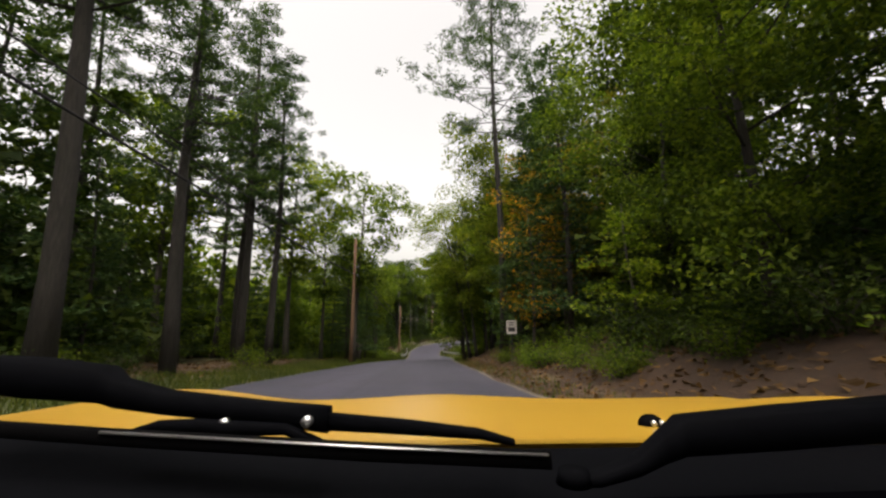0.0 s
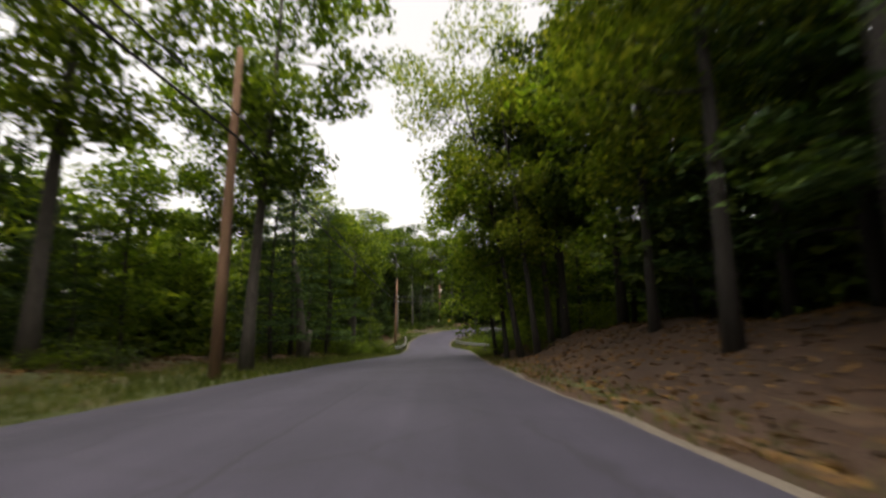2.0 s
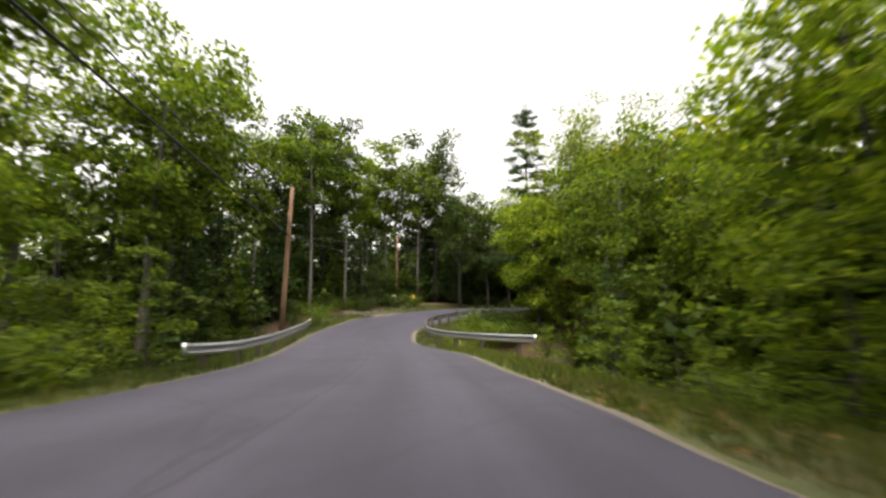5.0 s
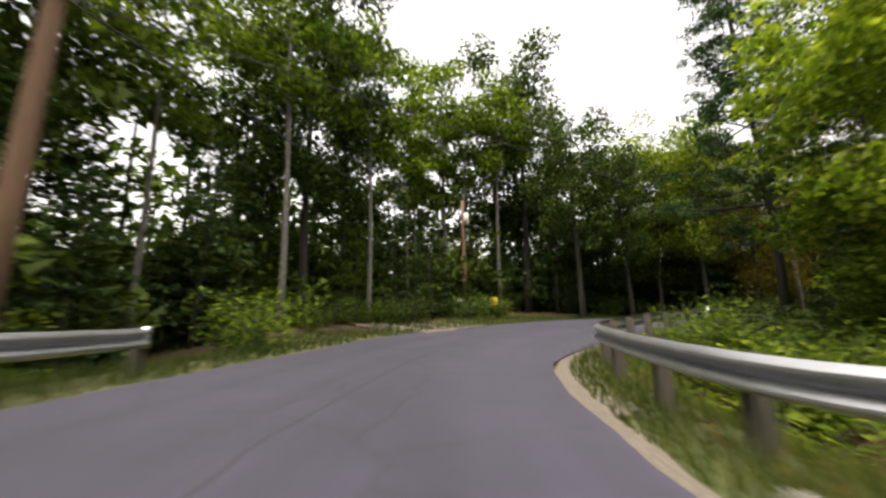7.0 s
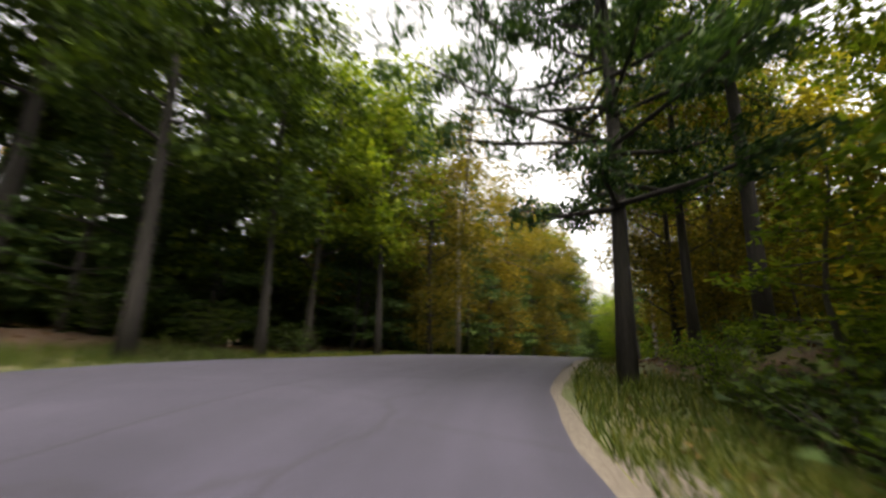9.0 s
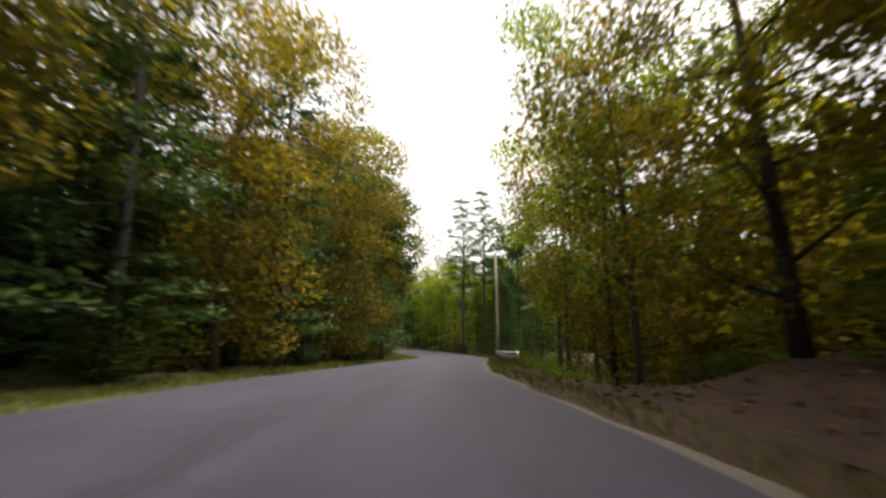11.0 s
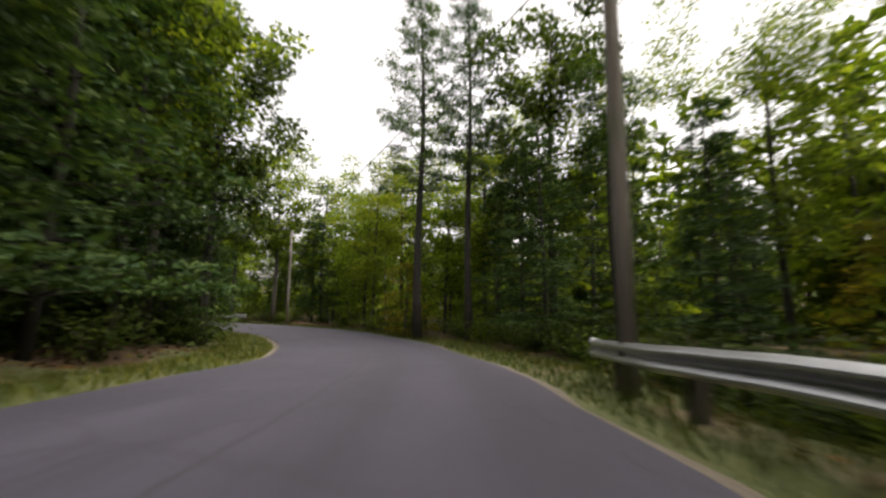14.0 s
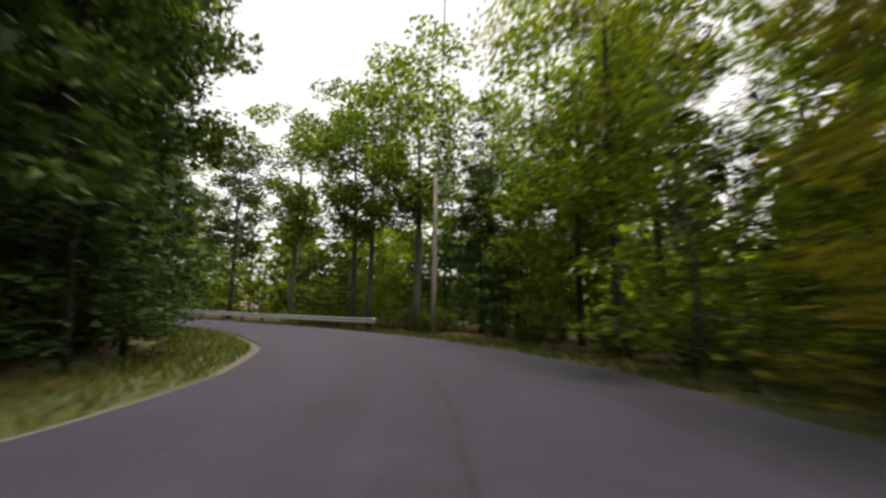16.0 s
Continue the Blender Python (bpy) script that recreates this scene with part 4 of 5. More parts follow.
# height of the upper wire at each pole, by the pole's rounded x
WIRE = {-8: 5.9, -7: 4.5, -9: 0.6, -3: 1.6, 20: 2.2, 54: 1.0, 82: 1.1}


def utility_pole(x, y, top, material, label, lamp=False, lean=0.0):
    z = ground_at(x, y)
    h = top - z
    girth = 0.8 if material is POLE_GREY else 0.95
    root = new("utility_pole", None)
    root.matrix_basis = Matrix.Translation((x, y, z)) @ Matrix.Rotation(lean, 4, "Y")
    v, f = [], []
    tube(v, f, [(0, 0, -0.4), (0, 0, h * 0.3), (0, 0, h * 0.7), (0, 0, h)], [0.17 * girth, 0.16 * girth, 0.135 * girth, 0.11 * girth], 12)
    part("pole", v, f, material, root)
    for k, hz in enumerate((top - WIRE[round(x)], top - WIRE[round(x)] + 0.7)):
        v, f = [], []
        tube(v, f, [(0.11, 0, h - hz), (0.28, 0, h - hz)], [0.022, 0.022], 6)
        tube(v, f, [(0.28, 0, h - hz - 0.07), (0.28, 0, h - hz + 0.07)], [0.04, 0.035], 8)
        part("insulator", v, f, GREY_METAL, root, "grey bracket with an insulator")
    if lamp:
        v, f = [], []
        tube(v, f, [(0.22, -0.20, h - 1.75), (0.22, -0.20, h - 1.0)], [0.17, 0.17], 12)
        tube(v, f, [(0.22, -0.20, h - 1.0), (0.22, -0.20, h - 0.93)], [0.17, 0.05], 12)
        part("transformer", v, f, WHITE_PAINT, root, "pale grey transformer can")
    return tagged(root, label, "utility pole", group="utility poles along the road")


POLES = {
    "start": (-8.3, -8.0, 7.6), "one": (-7.4, 33.5, 6.8), "two": (-8.6, 80.9, 3.0), "three": (-2.7, 103.5, 3.7),
    "crest": (20.3, 105.9, 4.0), "four": (53.6, 104.9, 2.2), "five": (82.5, 127.3, 1.4),
}
utility_pole(*POLES["start"], POLE_WOOD, "brown wooden utility pole among the pines")
utility_pole(*POLES["one"], POLE_WOOD, "brown wooden utility pole on the grassy verge", lean=0.015)
utility_pole(*POLES["two"], POLE_WOOD, "brown wooden utility pole behind the guardrail", lean=0.03)
utility_pole(*POLES["three"], POLE_WOOD, "wooden utility pole with a pale transformer can", lamp=True)
utility_pole(*POLES["crest"], POLE_GREY, "grey wooden utility pole at the edge of the woods")
utility_pole(*POLES["four"], POLE_GREY, "grey wooden utility pole at the end of the guardrail")
utility_pole(*POLES["five"], POLE_GREY, "grey wooden utility pole outside the bend")


def wire(a, b, drop, thick, sag, label):
    p, q = Vector(POLES[a]), Vector(POLES[b])
    p.z, q.z = WIRE[round(p.x)] - drop, WIRE[round(q.x)] - drop
    p.x += 0.28
    q.x += 0.28
    pts = [p.lerp(q, k / 14) - Vector((0, 0, sag * 4 * (k / 14) * (1 - k / 14))) for k in range(15)]
    v, f = [], []
    tube(v, f, pts, [thick] * 15, 6)
    ob = mesh_object("overhead_wire", v, f, CABLE, None, True)
    tagged(ob, label, "wire", group="overhead wires")


for a, b in (("start", "one"), ("one", "two"), ("two", "three"), ("two", "crest"), ("crest", "four")):
    stout = 1.0 if b in ("three", "crest", "four") else 2.0
    wire(a, b, 0.0, 0.012 * stout, 0.3, "thin black power line sagging between wooden poles")
    wire(a, b, 0.7, 0.020 * stout, 0.35, "thick black telephone cable sagging between wooden poles")
wire("four", "five", 0.0, 0.016, 0.3, "single black cable sagging to the pole outside the bend")


def guardrail(s0, s1, side, outs, label, tops=((0, 0.70),), turned=True):
    """A W-beam rail on posts; each beam and each post is a part. The ends bend away from the road."""
    root = new("guardrail", None)
    prof = [(0.0, 0.0), (0.02, 0.012), (0.095, 0.045), (0.105, 0.065), (0.095, 0.085), (0.012, 0.135), (0.0, 0.155), (0.012, 0.175), (0.095, 0.225), (0.105, 0.245), (0.095, 0.265), (0.02, 0.298), (0.0, 0.31)]
    step = 0.5
    ss = np.arange(s0, s1 + 0.01, step)
    line = []
    for s in ss:
        flare = 0.9 * (1 - smooth(min(s - s0, s1 - s), 0, 2.6)) if turned else 0.0
        out = float(np.interp(s, [a for a, b in outs], [b for a, b in outs]))
        x, y = along(s, side * (HALF + out + flare * 0.5))
        k = int(np.argmin(np.abs(ARC - s)))
        line.append((x, y, ROAD[k, 2] - bank(s) * side * (half_at(s) + 0.5) + float(np.interp(s, [a for a, b in tops], [b for a, b in tops])) - 0.31, -side * NRM[k, 0], -side * NRM[k, 1]))
    for k in range(1, len(line) - 1):
        line[k] = (*(0.25 * np.array(line[k - 1][:3]) + 0.5 * np.array(line[k][:3]) + 0.25 * np.array(line[k + 1][:3])), *line[k][3:])
    beam = 8
    for b in range(0, len(line) - 1, beam):
        seg = line[b:b + beam + 1]
        v, f = [], []
        n = len(prof)
        for x, y, z, nx, ny in seg:
            for shift in (0.0, -0.006):
                v += [(x + nx * (o + shift), y + ny * (o + shift), z + hgt) for o, hgt in prof]
        for k in range(len(seg) - 1):
            for q in range(n - 1):
                a, c = k * 2 * n + q, (k + 1) * 2 * n + q
                f.append((a, c, c + 1, a + 1))
                f.append((a + n, a + n + 1, c + n + 1, c + n))
        part("beam", v, f, STEEL, root)
    for k in range(2, len(line), 4):
        x, y, z, nx, ny = line[k]
        g = ground_at(x - nx * 0.12, y - ny * 0.12)
        v, f = [], []
        m = Matrix.Translation((x - nx * 0.10, y - ny * 0.10, 0)) @ Matrix.Rotation(math.atan2(ny, nx), 4, "Z")
        pv, pf = bevel_box((-0.09, -0.075, g - 0.3), (0.085, 0.075, z + 0.30), 0.008)
        part("post", [tuple(m @ Vector(p)) for p in pv], pf, POST_WOOD, root, smooth_faces=False)
    for k in (0, len(line) - 1):
        x, y, z, nx, ny = line[k]
        v, f = [], []
        tube(v, f, [(x, y, z - 0.01), (x, y, z + 0.32)], [0.07, 0.07], 10)
        part("end_cap", v, f, STEEL, root, "rounded steel end piece")
    return tagged(root, label, "guardrail", group="steel guardrails")


guardrail(67.0, 82.0, -1, [(67, 0.45)], "galvanised steel guardrail beside the hollow")
guardrail(70.5, 96.9, 1, [(70, 2.2), (75, 1.6), (79, 0.95), (84, 0.85), (90, 0.95), (96, 1.0)], "galvanised steel guardrail round the inside of the bend", ((75, 0.72), (84, 0.85), (90, 0.80), (97, 0.66)))
guardrail(134.5, 150.6, 1, [(134, 1.25), (143, 1.1), (151, 0.75)], "weathered galvanised guardrail above the hollow")
guardrail(185.5, 216.0, 1, [(185, 1.1)], "galvanised guardrail round the outside of the far bend")


def speed_sign(x, y):
    z = ground_at(x, y)
    root = new("road_sign", None)
    root.matrix_basis = pose(x, y, z, 0, 0, 4)
    mid = -0.32 - z
    v, f = box((-0.025, 0.0, -0.4), (0.025, 0.03, mid + 0.34))
    part("post", v, f, INK, root, "dark steel channel post", False)
    bm = bmesh.new()
    vs = [bm.verts.new(p) for p in box((-0.235, -0.006, mid - 0.305), (0.235, -0.003, mid + 0.305))[0]]
    for q in box((0, 0, 0), (1, 1, 1))[1]:
        bm.faces.new([vs[i] for i in q])
    up = [e for e in bm.edges if abs(e.verts[0].co.y - e.verts[1].co.y) > 0.001]
    bmesh.ops.bevel(bm, geom=up, offset=0.02, segments=3, affect="EDGES")
    bm.verts.index_update()
    panel = part("panel", [tuple(p.co) for p in bm.verts], [tuple(p.index for p in q.verts) for q in bm.faces], WHITE_PAINT, root, "white rectangular sign panel", False)
    bm.free()
    for w, h, dz in ((0.27, 0.045, 0.20), (0.26, 0.045, 0.10), (0.31, 0.19, -0.11)):
        v, f = box((-w / 2, -0.0085, mid + dz - h / 2), (w / 2, -0.0065, mid + dz + h / 2))
        part("lettering", v, f, INK, panel, "unreadable black line of lettering", False)
    return tagged(root, "white rectangular road sign on a dark post", "road sign")


speed_sign(3.15, 19.05)


def arrow_sign(x, y):
    z = ground_at(x, y)
    root = new("curve_sign", None)
    root.matrix_basis = pose(x, y, z, 0, 0, -18)
    mid = -3.5 - z
    v, f = box((-0.03, 0.0, -0.4), (0.03, 0.04, mid + 0.25))
    part("post", v, f, GREY_METAL, root, "short steel post", False)
    v, f = bevel_box((-0.23, -0.012, mid - 0.23), (0.23, -0.004, mid + 0.23), 0.003)
    panel = part("panel", v, f, YELLOW_SHEET, root, "yellow sheet metal panel", False)
    for sx, sz in ((-0.12, 0.10), (0.0, 0.06), (-0.06, -0.04), (0.06, -0.11), (0.12, 0.08)):
        v, f = box((sx - 0.05, -0.0155, mid + sz - 0.035), (sx + 0.05, -0.0125, mid + sz + 0.035))
        part("marking", v, f, INK, panel, "black marking", False)
    return tagged(root, "small yellow warning sign with black markings", "road sign")


arrow_sign(-0.87, 101.96)


def mailbox(x, y):
    z = ground_at(x, y)
    root = new("mailbox", None)
    root.matrix_basis = pose(x, y, z, 0, 0, -30)
    v, f = bevel_box((-0.05, -0.05, -0.3), (0.05, 0.05, 1.0), 0.006)
    part("post", v, f, POLE_GREY, root, "grey wooden post", False)
    n, v, f = 9, [], []
    for yy in (-0.26, 0.26):
        v += [(-0.09, yy, 1.0), (0.09, yy, 1.0)] + [(0.09 * math.cos(math.pi * k / n), yy, 1.12 + 0.09 * math.sin(math.pi * k / n)) for k in range(n + 1)]
    m = n + 3
    f = [tuple(range(m))[::-1], tuple(range(m, 2 * m))] + [(k, (k + 1) % m, m + (k + 1) % m, m + k) for k in range(m)]
    part("box", v, f, WHITE_PAINT, root, "white rounded metal box", False)
    v, f = box((0.092, -0.05, 1.08), (0.10, -0.02, 1.24))
    part("flag", v, f, YELLOW_SHEET, root, "small metal flag", False)
    return tagged(root, "white mailbox on a wooden post by the driveway", "mailbox")


mailbox(-3.0, 102.3)


def boulder(x, y, r, label="grey mossy field stone in the undergrowth"):
    bm = bmesh.new()
    bmesh.ops.create_icosphere(bm, subdivisions=3, radius=r)
    o = Vector((x * 3.1, y * 1.7, 0))
    for p in bm.verts:
        p.co *= 1 + 0.5 * noise.noise(p.co / r * 1.3 + o)
        p.co.z *= 0.65
    me = bpy.data.meshes.new("boulder")
    bm.to_mesh(me)
    bm.free()
    me.materials.append(STONE)
    me.polygons.foreach_set("use_smooth", np.ones(len(me.polygons), bool))
    ob = new("boulder", me)
    ob.matrix_basis = pose(x, y, ground_at(x, y) + r * 0.15, 0, 0, x * 40)
    return tagged(ob, label, "stone", group="stones beside the road")


for s, o, r in ((9, -8.6, 0.3), (10.2, -9.4, 0.36), (50, -8.4, 0.35), (75.5, 4.1, 0.16), (76.6, 4.25, 0.2), (77.6, 4.0, 0.14), (78.6, 4.2, 0.18)):
    boulder(*along(s, o), r)


def drive(name, s, side, turn, length, width, label):
    """A gravel driveway that leaves the road."""
    x, y = along(s, side * (HALF - 0.3))
    k = int(np.argmin(np.abs(ARC - s)))
    d = Vector((side * NRM[k, 0], side * NRM[k, 1])).normalized()
    d.rotate(Matrix.Rotation(turn, 2))
    c = Vector((-d.y, d.x))
    v, n = [], 18
    for a in range(n):
        u = length * a / (n - 1)
        w = width * (0.5 + 1.1 * math.exp(-u / 2.0))
        for b in np.linspace(-w, w, 7):
            v.append((x + d.x * u + c.x * b, y + d.y * u + c.y * b))
    v = np.array(v)
    z = height(v[:, 0], v[:, 1]) + 0.085
    ob = mesh_object(name, np.stack([v[:, 0], v[:, 1], z], 1), grid_faces(n, 7), GRAVEL, None, True)
    tagged(ob, label, "driveway", kind="structure")


drive("driveway", 93.0, -1, 0.35, 12, 2.2, "pale gravel driveway opening off the bend")

def house(x, y):
    """A small white gabled house on its lawn; the gable faces the road."""
    z = ground_at(x, y) - 0.1
    root = new("house", None)
    root.matrix_basis = pose(x, y, z, 0, 0, -39.8)
    w, d, eave, ridge = 3.2, 9.0, 2.7, 5.2
    v = [(-w, 0, 0), (w, 0, 0), (w, 0, eave), (0, 0, ridge), (-w, 0, eave), (-w, d, 0), (w, d, 0), (w, d, eave), (0, d, ridge), (-w, d, eave)]
    part("wall", v, [(0, 1, 2, 3, 4), (9, 8, 7, 6, 5), (0, 5, 6, 1), (1, 6, 7, 2), (4, 9, 5, 0)], HOUSE_PAINT, root, "white clapboard wall", False)
    for sx in (-1, 1):
        a, b = (0, ridge + 0.04), (sx * (w + 0.45), eave - 0.31)
        v = [(px, py, pz + up) for up in (0.0, 0.14) for px, pz in (a, b) for py in (-0.4, d + 0.4)]
        part("roof", v, [(0, 1, 3, 2), (4, 6, 7, 5), (0, 4, 5, 1), (2, 3, 7, 6), (0, 2, 6, 4), (1, 5, 7, 3)], STONE, root, "dark grey shingle roof slope", False)
    for cx, cz in ((-1.6, 1.5), (1.6, 1.5), (0.0, 3.7)):
        sash = part("window", *bevel_box((cx - 0.5, -0.06, cz - 0.6), (cx + 0.5, -0.005, cz + 0.6), 0.01), WHITE_PAINT, root, "white framed window", False)
        for px in (-0.23, 0.23):
            part("pane", *box((cx + px - 0.2, -0.075, cz - 0.52), (cx + px + 0.2, -0.062, cz + 0.52)), PANE, sash, "dark window pane", False)
    part("door", *bevel_box((-0.45, -0.07, 0.1), (0.45, -0.005, 2.15), 0.01), POST_WOOD, root, "dark wooden door", False)
    return tagged(root, "white gabled house on a lawn behind the trees", "house")


house(21.4, 60.2)

# ---------------------------------------------------------------- ground cover
def scatter(s0, s1, side, near, far, n):
    s = rng.uniform(s0, s1, n)
    o = edge_off(s, side * (HALF + rng.uniform(near, far, n)))
    k = np.clip(np.searchsorted(ARC, s), 0, len(ARC) - 1)
    x = ROAD[k, 0] + NRM[k, 0] * o + TAN[k, 0] * (s - ARC[k])
    y = ROAD[k, 1] + NRM[k, 1] * o + TAN[k, 1] * (s - ARC[k])
    a, b, _ = road_at(x, y)
    keep = np.abs(b) > half_at(a) + near - 0.05
    x, y = x[keep], y[keep]
    return np.stack([x, y, height(x, y)], 1)


def grass(s0, s1, side, near, far, n, tall, label, material=None):
    p = scatter(s0, s1, side, near, far, int(n * 1.5))
    m = len(p)
    h = tall * rng.uniform(0.4, 1.2, m)
    w = rng.uniform(0, 6.283, m)
    d = np.stack([np.cos(w), np.sin(w), np.zeros(m)], 1)
    lean = np.stack([rng.normal(size=m) * 0.35, rng.normal(size=m) * 0.35, np.ones(m)], 1) * h[:, None]
    wd = (0.008 + 0.009 * rng.uniform(0, 1, m))[:, None]
    p = p + (0, 0, 0.03)
    co = np.stack([p - d * wd, p + d * wd, p + lean], 1)
    ob = quads_object("grass", co, material or GRASS)
    tagged(ob, label, "grass", kind="stuff")


grass(-4, 64, -1, 0.25, 3.6, 19000, 0.24, "uneven yellowish green grass on the verge")
grass(-4, 54, 1, 0.25, 1.4, 1500, 0.16, "thin scattered grass along the asphalt edge")
grass(52, 66, 1, 0.25, 1.9, 3600, 0.22, "green grass along the asphalt edge")
grass(64, 104, -1, 0.3, 3.6, 14000, 0.26, "dry straw-coloured grass outside the bend")
grass(66, 104, 1, 0.3, 2.6, 11000, 0.26, "green grass under the guardrail")
grass(104, 215, -1, 0.25, 2.4, 16000, 0.20, "short green grass beside the road")
grass(134, 215, 1, 0.25, 2.4, 12500, 0.20, "short green grass beside the road")
grass(104, 134, 1, 0.25, 1.2, 1300, 0.16, "thin scattered grass on the bank")


def litter(s0, s1, side, near, far, n, label):
    p = scatter(s0, s1, side, near, far, n) + (0, 0, 0.05)
    ob = quads_object("fallen_leaves", leaves(p, 0.13, 0.09, 0.12, 0), LITTER)
    tagged(ob, label, "leaf litter", kind="stuff")


litter(0, 64, 1, 0.4, 9, 15000, "brown fallen leaves on the bank")
litter(0, 64, -1, 2.5, 9, 9000, "brown fallen leaves under the trees")
litter(64, 215, 1, 1.0, 7, 10000, "brown fallen leaves on the forest floor")
litter(64, 215, -1, 1.6, 7, 10000, "brown fallen leaves on the forest floor")

# ---------------------------------------------------------------- the yellow car, standing where the drive begins
PAINT = plain("yellow_car_paint", (0.35, 0.205, 0.026), 0.30, 0.0, 0.04, 3)
PLASTIC = plain("black_grained_plastic", (0.0022, 0.0024, 0.0033), 0.7, 0, 0.25, 60)
DASH = plain("dark_dashboard", (0.0010, 0.0010, 0.0016), 0.9, 0, 0.3, 40)
RUBBER = plain("black_rubber", (0.003, 0.003, 0.0035), 0.8)
CHROME = plain("bright_steel_strip", (0.55, 0.56, 0.58), 0.3, 0.9)


for dull in (PLASTIC, DASH, RUBBER):
    dull.node_tree.nodes["Principled BSDF"].inputs["Specular IOR Level"].default_value = 0.0 if dull is DASH else 0.012


def bonnet_z(x, y):
    u = np.clip((y - 0.8) / 0.55, 0, 4)
    z = -0.225 - 0.032 * u + 0.020 * np.exp(-((x + 0.02) / 0.27) ** 2) * np.minimum(u, 1.0)
    z = z + (0.035 * smooth(np.abs(x), 0.45, 0.84) + 0.022 * smooth(x, 0.55, 0.92)) * np.where(x > 0, 1 - 0.95 * smooth(y, 0.92, 1.4), 1.0) - 0.42 * np.maximum(y - 1.4, 0) ** 2 / 0.25 + 0.010 * smooth(-x, 0.1, 0.8)
    return z - 0.5 * np.maximum(np.abs(x) - 0.93, 0) ** 2 / 0.01 * 0.3


def sheet(xs, ys, fz, drop):
    """A pressed sheet with a folded-down rim."""
    X, Y = np.meshgrid(xs, ys, indexing="ij")
    Z = fz(X, Y)
    v = np.stack([X.ravel(), Y.ravel(), Z.ravel()], 1)
    low = v - (0, 0, drop)
    f = grid_faces(len(xs), len(ys))
    n = len(v)
    nv = len(ys)
    rim = list(range(nv)) + [k * nv + nv - 1 for k in range(1, len(xs))] + [(len(xs) - 1) * nv + k for k in range(nv - 2, -1, -1)] + [k * nv for k in range(len(xs) - 2, 0, -1)]
    f = f + [(rim[k], n + rim[k], n + rim[(k + 1) % len(rim)], rim[(k + 1) % len(rim)]) for k in range(len(rim))]
    return np.concatenate([v, low]), f


def slab(points, widths, heights):
    """A rounded bar through points, with a width and a height at each."""
    v, f = [], []
    n = 10
    for (x, y, z), w, h in zip(points, widths, heights):
        for k in range(n):
            a = 2 * math.pi * k / n
            ca, sa = math.cos(a), math.sin(a)
            v.append((x, y + math.copysign(abs(ca) ** 0.5, ca) * w / 2, z + math.copysign(abs(sa) ** 0.5, sa) * h / 2))
    for q in range(len(points) - 1):
        f += [(q * n + k, q * n + (k + 1) % n, (q + 1) * n + (k + 1) % n, (q + 1) * n + k) for k in range(n)]
    f.append(tuple(range(n))[::-1])
    f.append(tuple((len(points) - 1) * n + k for k in range(n)))
    return v, f


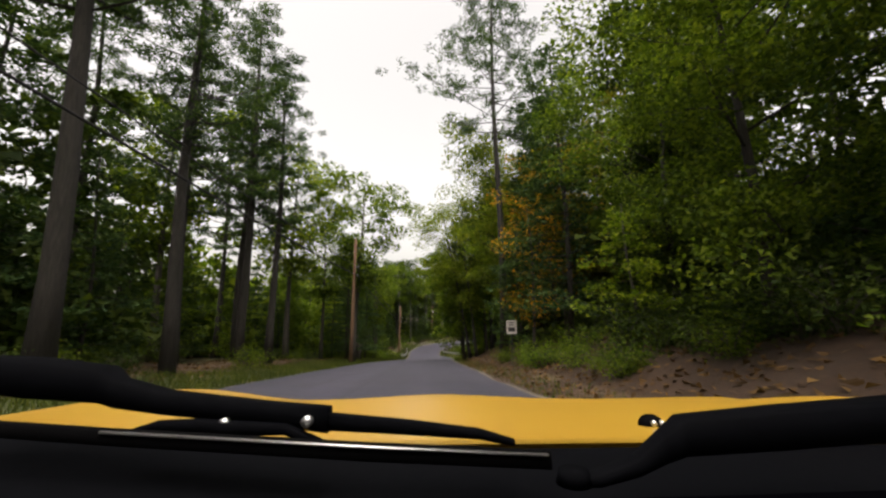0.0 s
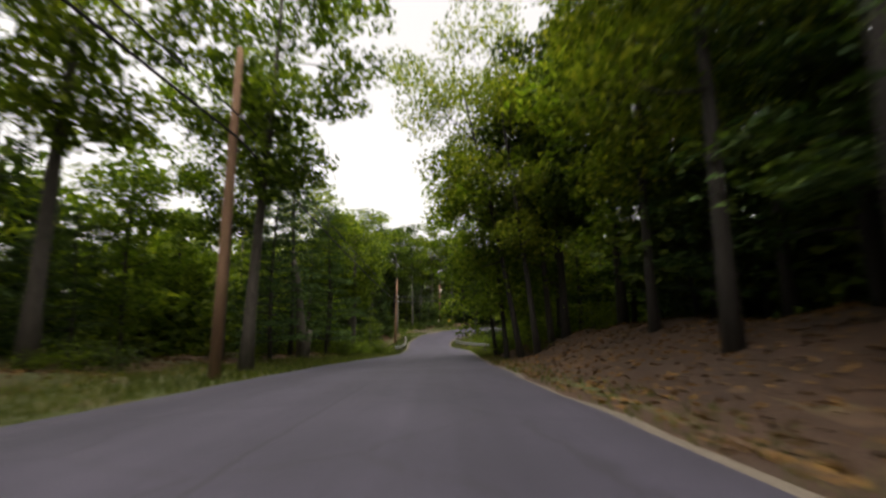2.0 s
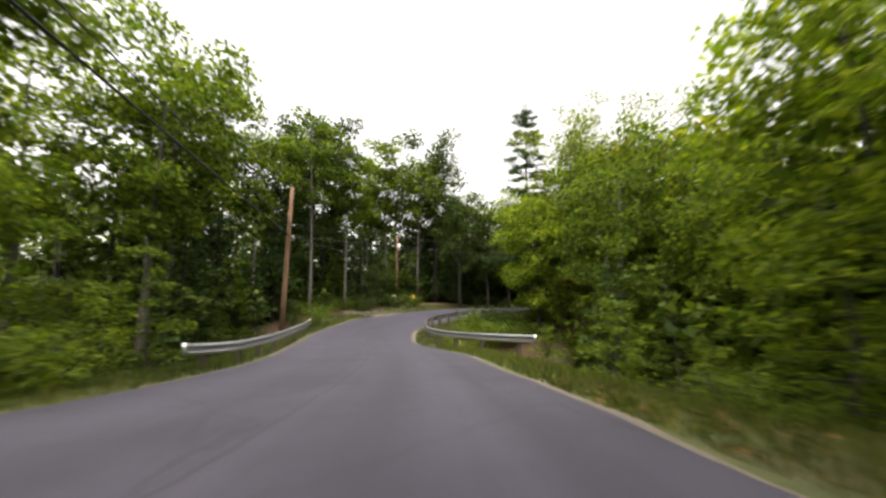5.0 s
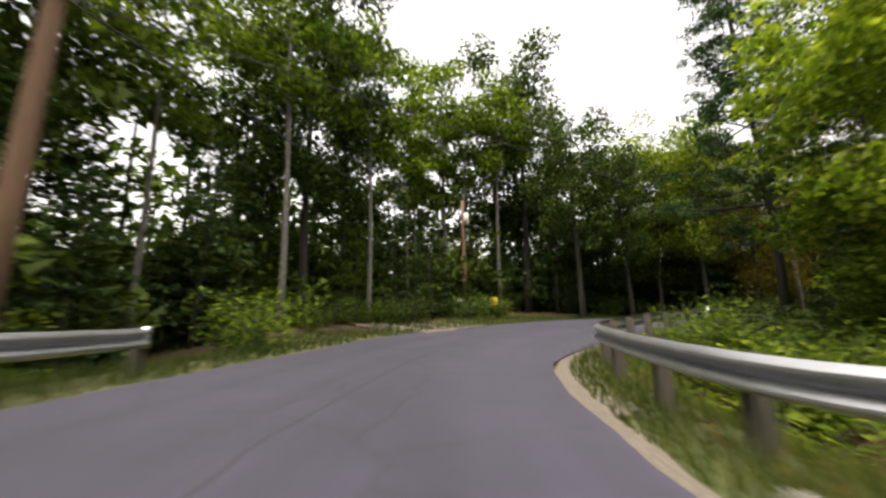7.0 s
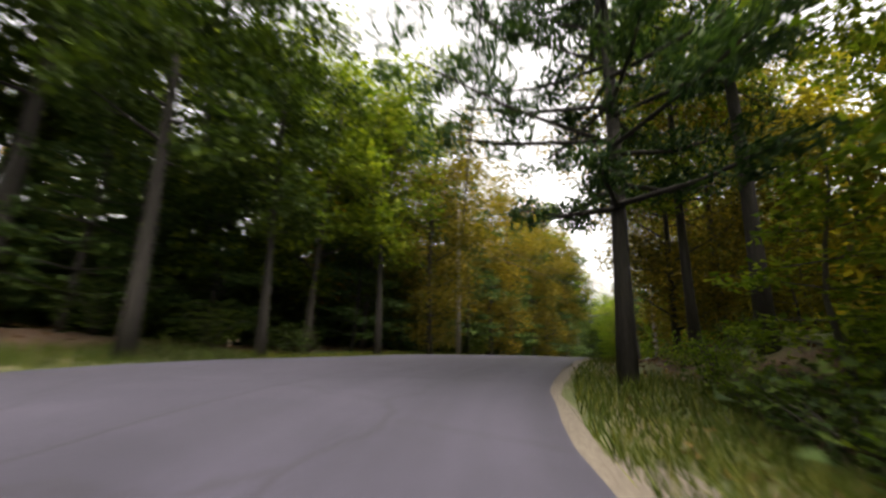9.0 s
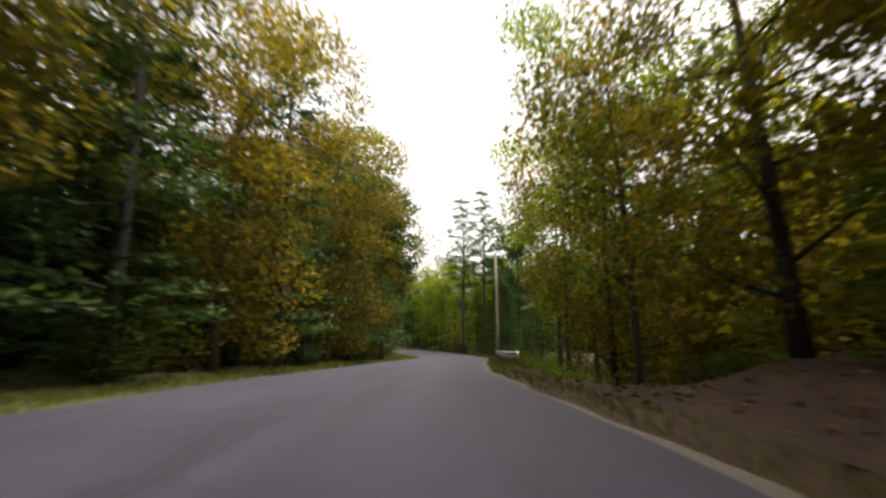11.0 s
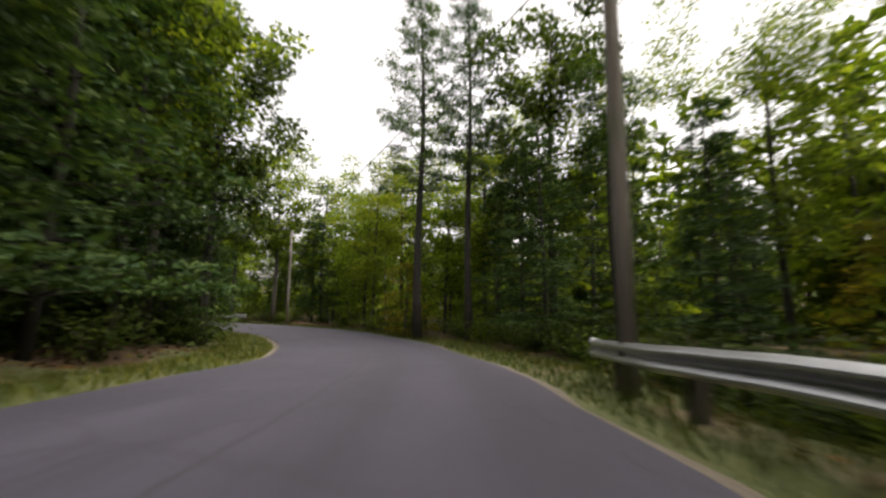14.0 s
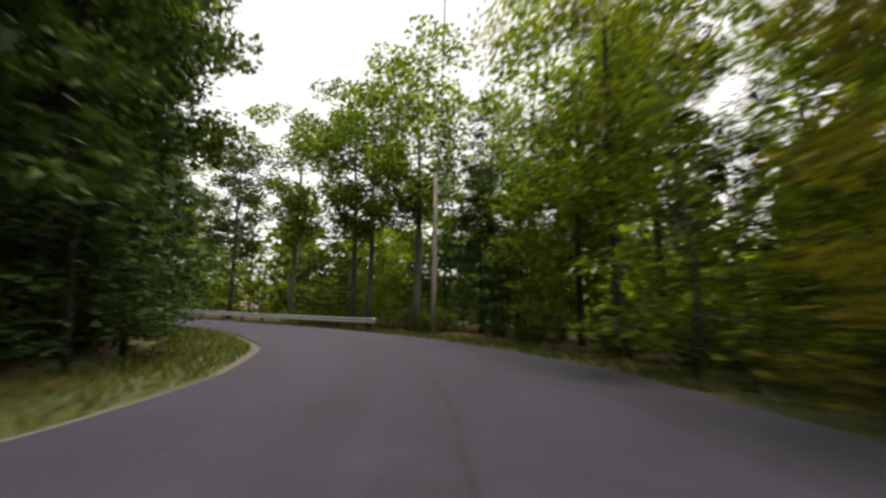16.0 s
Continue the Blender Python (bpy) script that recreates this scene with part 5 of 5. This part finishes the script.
def yellow_car():
    root = new("car", None)
    v, f = sheet(np.linspace(-0.98, 0.98, 51), np.linspace(0.80, 1.86, 26), bonnet_z, 0.03)
    part("bonnet", v, f, PAINT, root, "glossy yellow bonnet with raised wings")
    for sx in (-1, 1):
        n, v = 26, []
        ys = np.linspace(0.05, 1.86, n)
        for y in ys:
            edge = float(bonnet_z(np.array([sx * 0.98]), np.array([max(y, 0.8)]))[0])
            arch = -0.86 + 0.42 * math.sqrt(max(0.0, 1 - ((y - 1.32) / 0.38) ** 2))
            for u in np.linspace(0, 1, 6):
                z = edge - 0.004 + (max(arch, -0.86) - edge) * u
                v.append((sx * (0.982 + 0.03 * math.sin(math.pi * u)), y, z))
        part("wing", v, grid_faces(n, 6), PAINT, root, "yellow front wing with a wheel arch")
        wheel = part("wheel", *wheel_mesh(sx * 0.87, 1.32, -0.77, 0.30, 0.19, sx), RUBBER, root, "black front tyre")
        part("rim", *wheel_mesh(sx * 0.89, 1.32, -0.77, 0.20, 0.16, sx), STEEL, wheel, "grey alloy rim")
    v = []
    for x in np.linspace(-0.98, 0.98, 21):
        top = float(bonnet_z(np.array([x]), np.array([1.86]))[0])
        for u in np.linspace(0, 1, 6):
            v.append((x, 1.862 + 0.10 * math.sin(math.pi * u) - 0.12 * (x / 0.98) ** 2 * u, top + (-0.88 - top) * u))
    part("bumper", v, grid_faces(21, 6), PAINT, root, "yellow front bumper")
    v, f = sheet(np.linspace(-0.85, 0.85, 25), np.linspace(0.50, 0.798, 9), lambda x, y: -0.232 + 0.06 * (y - 0.8) + 0.045 * smooth(-x, 0.05, 0.7), 0.05)
    part("cowl", v, f, PLASTIC, root, "black plastic cowl panel below the windscreen")
    v, f = sheet(np.linspace(-0.80, 0.80, 25), np.linspace(-0.12, 0.46, 12), lambda x, y: -0.172 - 0.05 * smooth(-y, -0.2, 0.15) - 0.012 * np.cos(x * 2.2) + 0 * y, 0.45)
    part("dashboard", v, f, DASH, root, "dark dashboard top")
    v, f = bevel_box((-0.84, -0.15, -0.86), (0.84, 1.72, -0.62), 0.03)
    part("underbody", v, f, RUBBER, root, "black underbody")
    for x0 in (0.46, -0.44):
        bm = bmesh.new()
        bmesh.ops.create_uvsphere(bm, u_segments=14, v_segments=8, radius=0.022)
        for p in bm.verts:
            p.co.x *= 1.25
        z0 = float(bonnet_z(np.array([x0]), np.array([0.96]))[0])
        nozzle = part("washer_nozzle", [(p.co.x + x0, p.co.y + 0.96, p.co.z + z0 + 0.002) for p in bm.verts], [tuple(q.index for q in p.verts) for p in bm.faces], PLASTIC, root, "black twin washer nozzle")
        bm.free()
        for dx in (-0.003, 0.016):
            v, f = [], []
            tube(v, f, [(x0 + dx, 0.945, z0 + 0.009), (x0 + dx, 0.934, z0 + 0.008)], [0.006, 0.006], 10)
            part("jet", v, f, CHROME, nozzle, "small steel jet")
    wiper = part("wiper", *slab([(-0.70, 0.63, -0.068), (-0.60, 0.625, -0.076), (-0.49, 0.62, -0.086), (-0.47, 0.62, -0.098), (-0.40, 0.62, -0.112), (-0.25, 0.62, -0.128), (-0.165, 0.62, -0.138)],
                               [0.06, 0.06, 0.055, 0.045, 0.04, 0.035, 0.032], [0.05, 0.056, 0.050, 0.040, 0.032, 0.030, 0.036]), PLASTIC, root, "black wiper arm with a wide cover")
    part("arm_tip", *slab([(-0.165, 0.62, -0.141), (-0.05, 0.62, -0.150), (0.05, 0.62, -0.160), (0.10, 0.62, -0.172)], [0.02] * 4, [0.024, 0.020, 0.014, 0.008]), PLASTIC, wiper)
    part("bracket", *slab([(-0.44, 0.60, -0.150), (-0.40, 0.60, -0.140), (-0.34, 0.60, -0.140), (-0.30, 0.60, -0.144), (-0.22, 0.60, -0.146), (-0.17, 0.60, -0.166)], [0.018] * 6, [0.01, 0.014, 0.018, 0.020, 0.014, 0.012]), PLASTIC, wiper)
    part("blade", *slab([(-0.72, 0.58, -0.128), (-0.45, 0.585, -0.150), (-0.10, 0.59, -0.174), (0.145, 0.595, -0.188)], [0.012] * 4, [0.020, 0.022, 0.024, 0.024]), RUBBER, wiper, "ribbed black rubber blade")
    part("blade_spine", *slab([(-0.46, 0.578, -0.142), (-0.10, 0.583, -0.166), (0.14, 0.588, -0.180)], [0.006] * 3, [0.0035] * 3), CHROME, wiper, "bright steel spine")
    for x0, z0 in ((-0.305, -0.138), (-0.19, -0.136)):
        v, f = [], []
        tube(v, f, [(x0, 0.602, z0), (x0, 0.594, z0)], [0.008, 0.008], 12)
        part("rivet", v, f, STEEL, wiper, "round steel rivet")
    second = part("wiper", *slab([(0.145, 0.55, -0.196), (0.19, 0.55, -0.196), (0.24, 0.55, -0.182), (0.275, 0.55, -0.160), (0.30, 0.55, -0.146), (0.42, 0.55, -0.138), (0.60, 0.55, -0.126)],
                                [0.03, 0.03, 0.03, 0.035, 0.045, 0.05, 0.05], [0.012, 0.016, 0.022, 0.036, 0.046, 0.050, 0.050]), PLASTIC, root, "black wiper arm cover")
    v, f = [], []
    tube(v, f, [(0.16, 0.545, -0.20), (0.16, 0.545, -0.183)], [0.022, 0.018], 14)
    part("pivot_cap", v, f, PLASTIC, second, "round pivot cap")
    # unseen closed cabin behind, added to shade the dashboard: roof, pillars, doors and tail
    v, f = sheet(np.linspace(-0.66, 0.66, 17), np.linspace(-2.15, 0.10, 21), lambda x, y: 0.33 - 0.10 * (x / 0.66) ** 2 - 0.05 * ((y + 0.9) / 1.2) ** 2, 0.05)
    part("roof", v, f, PAINT, root, "unseen yellow roof panel added to shade the dashboard")
    for sx in (-1, 1):
        for (x0, y0), (x1, y1) in (((0.84, 0.36), (0.64, 0.06)), ((0.85, -0.75), (0.64, -0.72)), ((0.84, -2.45), (0.62, -2.05))):
            v, f = [], []
            tube(v, f, [(sx * x0, y0, -0.27), (sx * (0.45 * x0 + 0.55 * x1), 0.45 * y0 + 0.55 * y1, 0.04), (sx * x1, y1, 0.24)], [0.055, 0.045, 0.05], 8)
            part("pillar", v, f, PAINT, root)
        for y0, y1 in ((-0.78, 0.04), (-1.64, -0.79), (-2.66, -1.65)):
            v = []
            for y in np.linspace(y0, y1, 8):
                for u in np.linspace(0, 1, 7):
                    v.append((sx * (0.94 + 0.05 * math.sin(math.pi * min(1, u * 0.9))), y, -0.24 - 0.62 * u))
            part("door" if y0 > -1.7 else "rear_wing", v, grid_faces(8, 7), PAINT, root)
        tyre = part("wheel", *wheel_mesh(sx * 0.87, -1.95, -0.70, 0.30, 0.19, sx), RUBBER, root, "black rear tyre")
        part("rim", *wheel_mesh(sx * 0.89, -1.95, -0.70, 0.20, 0.16, sx), STEEL, tyre, "grey alloy rim")
    v = []
    for x in np.linspace(-0.95, 0.95, 15):
        for y, z in ((-2.12, 0.24), (-2.50, -0.22), (-2.72, -0.45), (-2.72, -0.86)):
            v.append((x * (0.74 if z > 0 else 1.0), y + 0.10 * (x / 0.86) ** 2, z))
    part("tailgate", v, grid_faces(15, 4), PAINT, root, "yellow tailgate")
    v, f = bevel_box((-0.84, -2.66, -0.84), (0.84, -0.16, -0.66), 0.03)
    part("floor_pan", v, f, RUBBER, root, "black floor pan")
    return tagged(root, "yellow car with black wipers standing on the asphalt", "car")


def wheel_mesh(x, y, z, r, w, sx):
    v, f = [], []
    n = 28
    prof = [(-w / 2, r * 0.6), (-w / 2, r * 0.92), (-w * 0.36, r), (w * 0.36, r), (w / 2, r * 0.92), (w / 2, r * 0.6)]
    for a in range(n):
        t = 2 * math.pi * a / n
        v += [(x + o, y + q * math.cos(t), z + q * math.sin(t)) for o, q in prof]
    m = len(prof)
    for a in range(n):
        b = (a + 1) % n
        f += [(a * m + k, a * m + k + 1, b * m + k + 1, b * m + k) for k in range(m - 1)]
    f.append(tuple(a * m for a in range(n)))
    f.append(tuple(a * m + m - 1 for a in range(n))[::-1])
    return v, f


yellow_car()
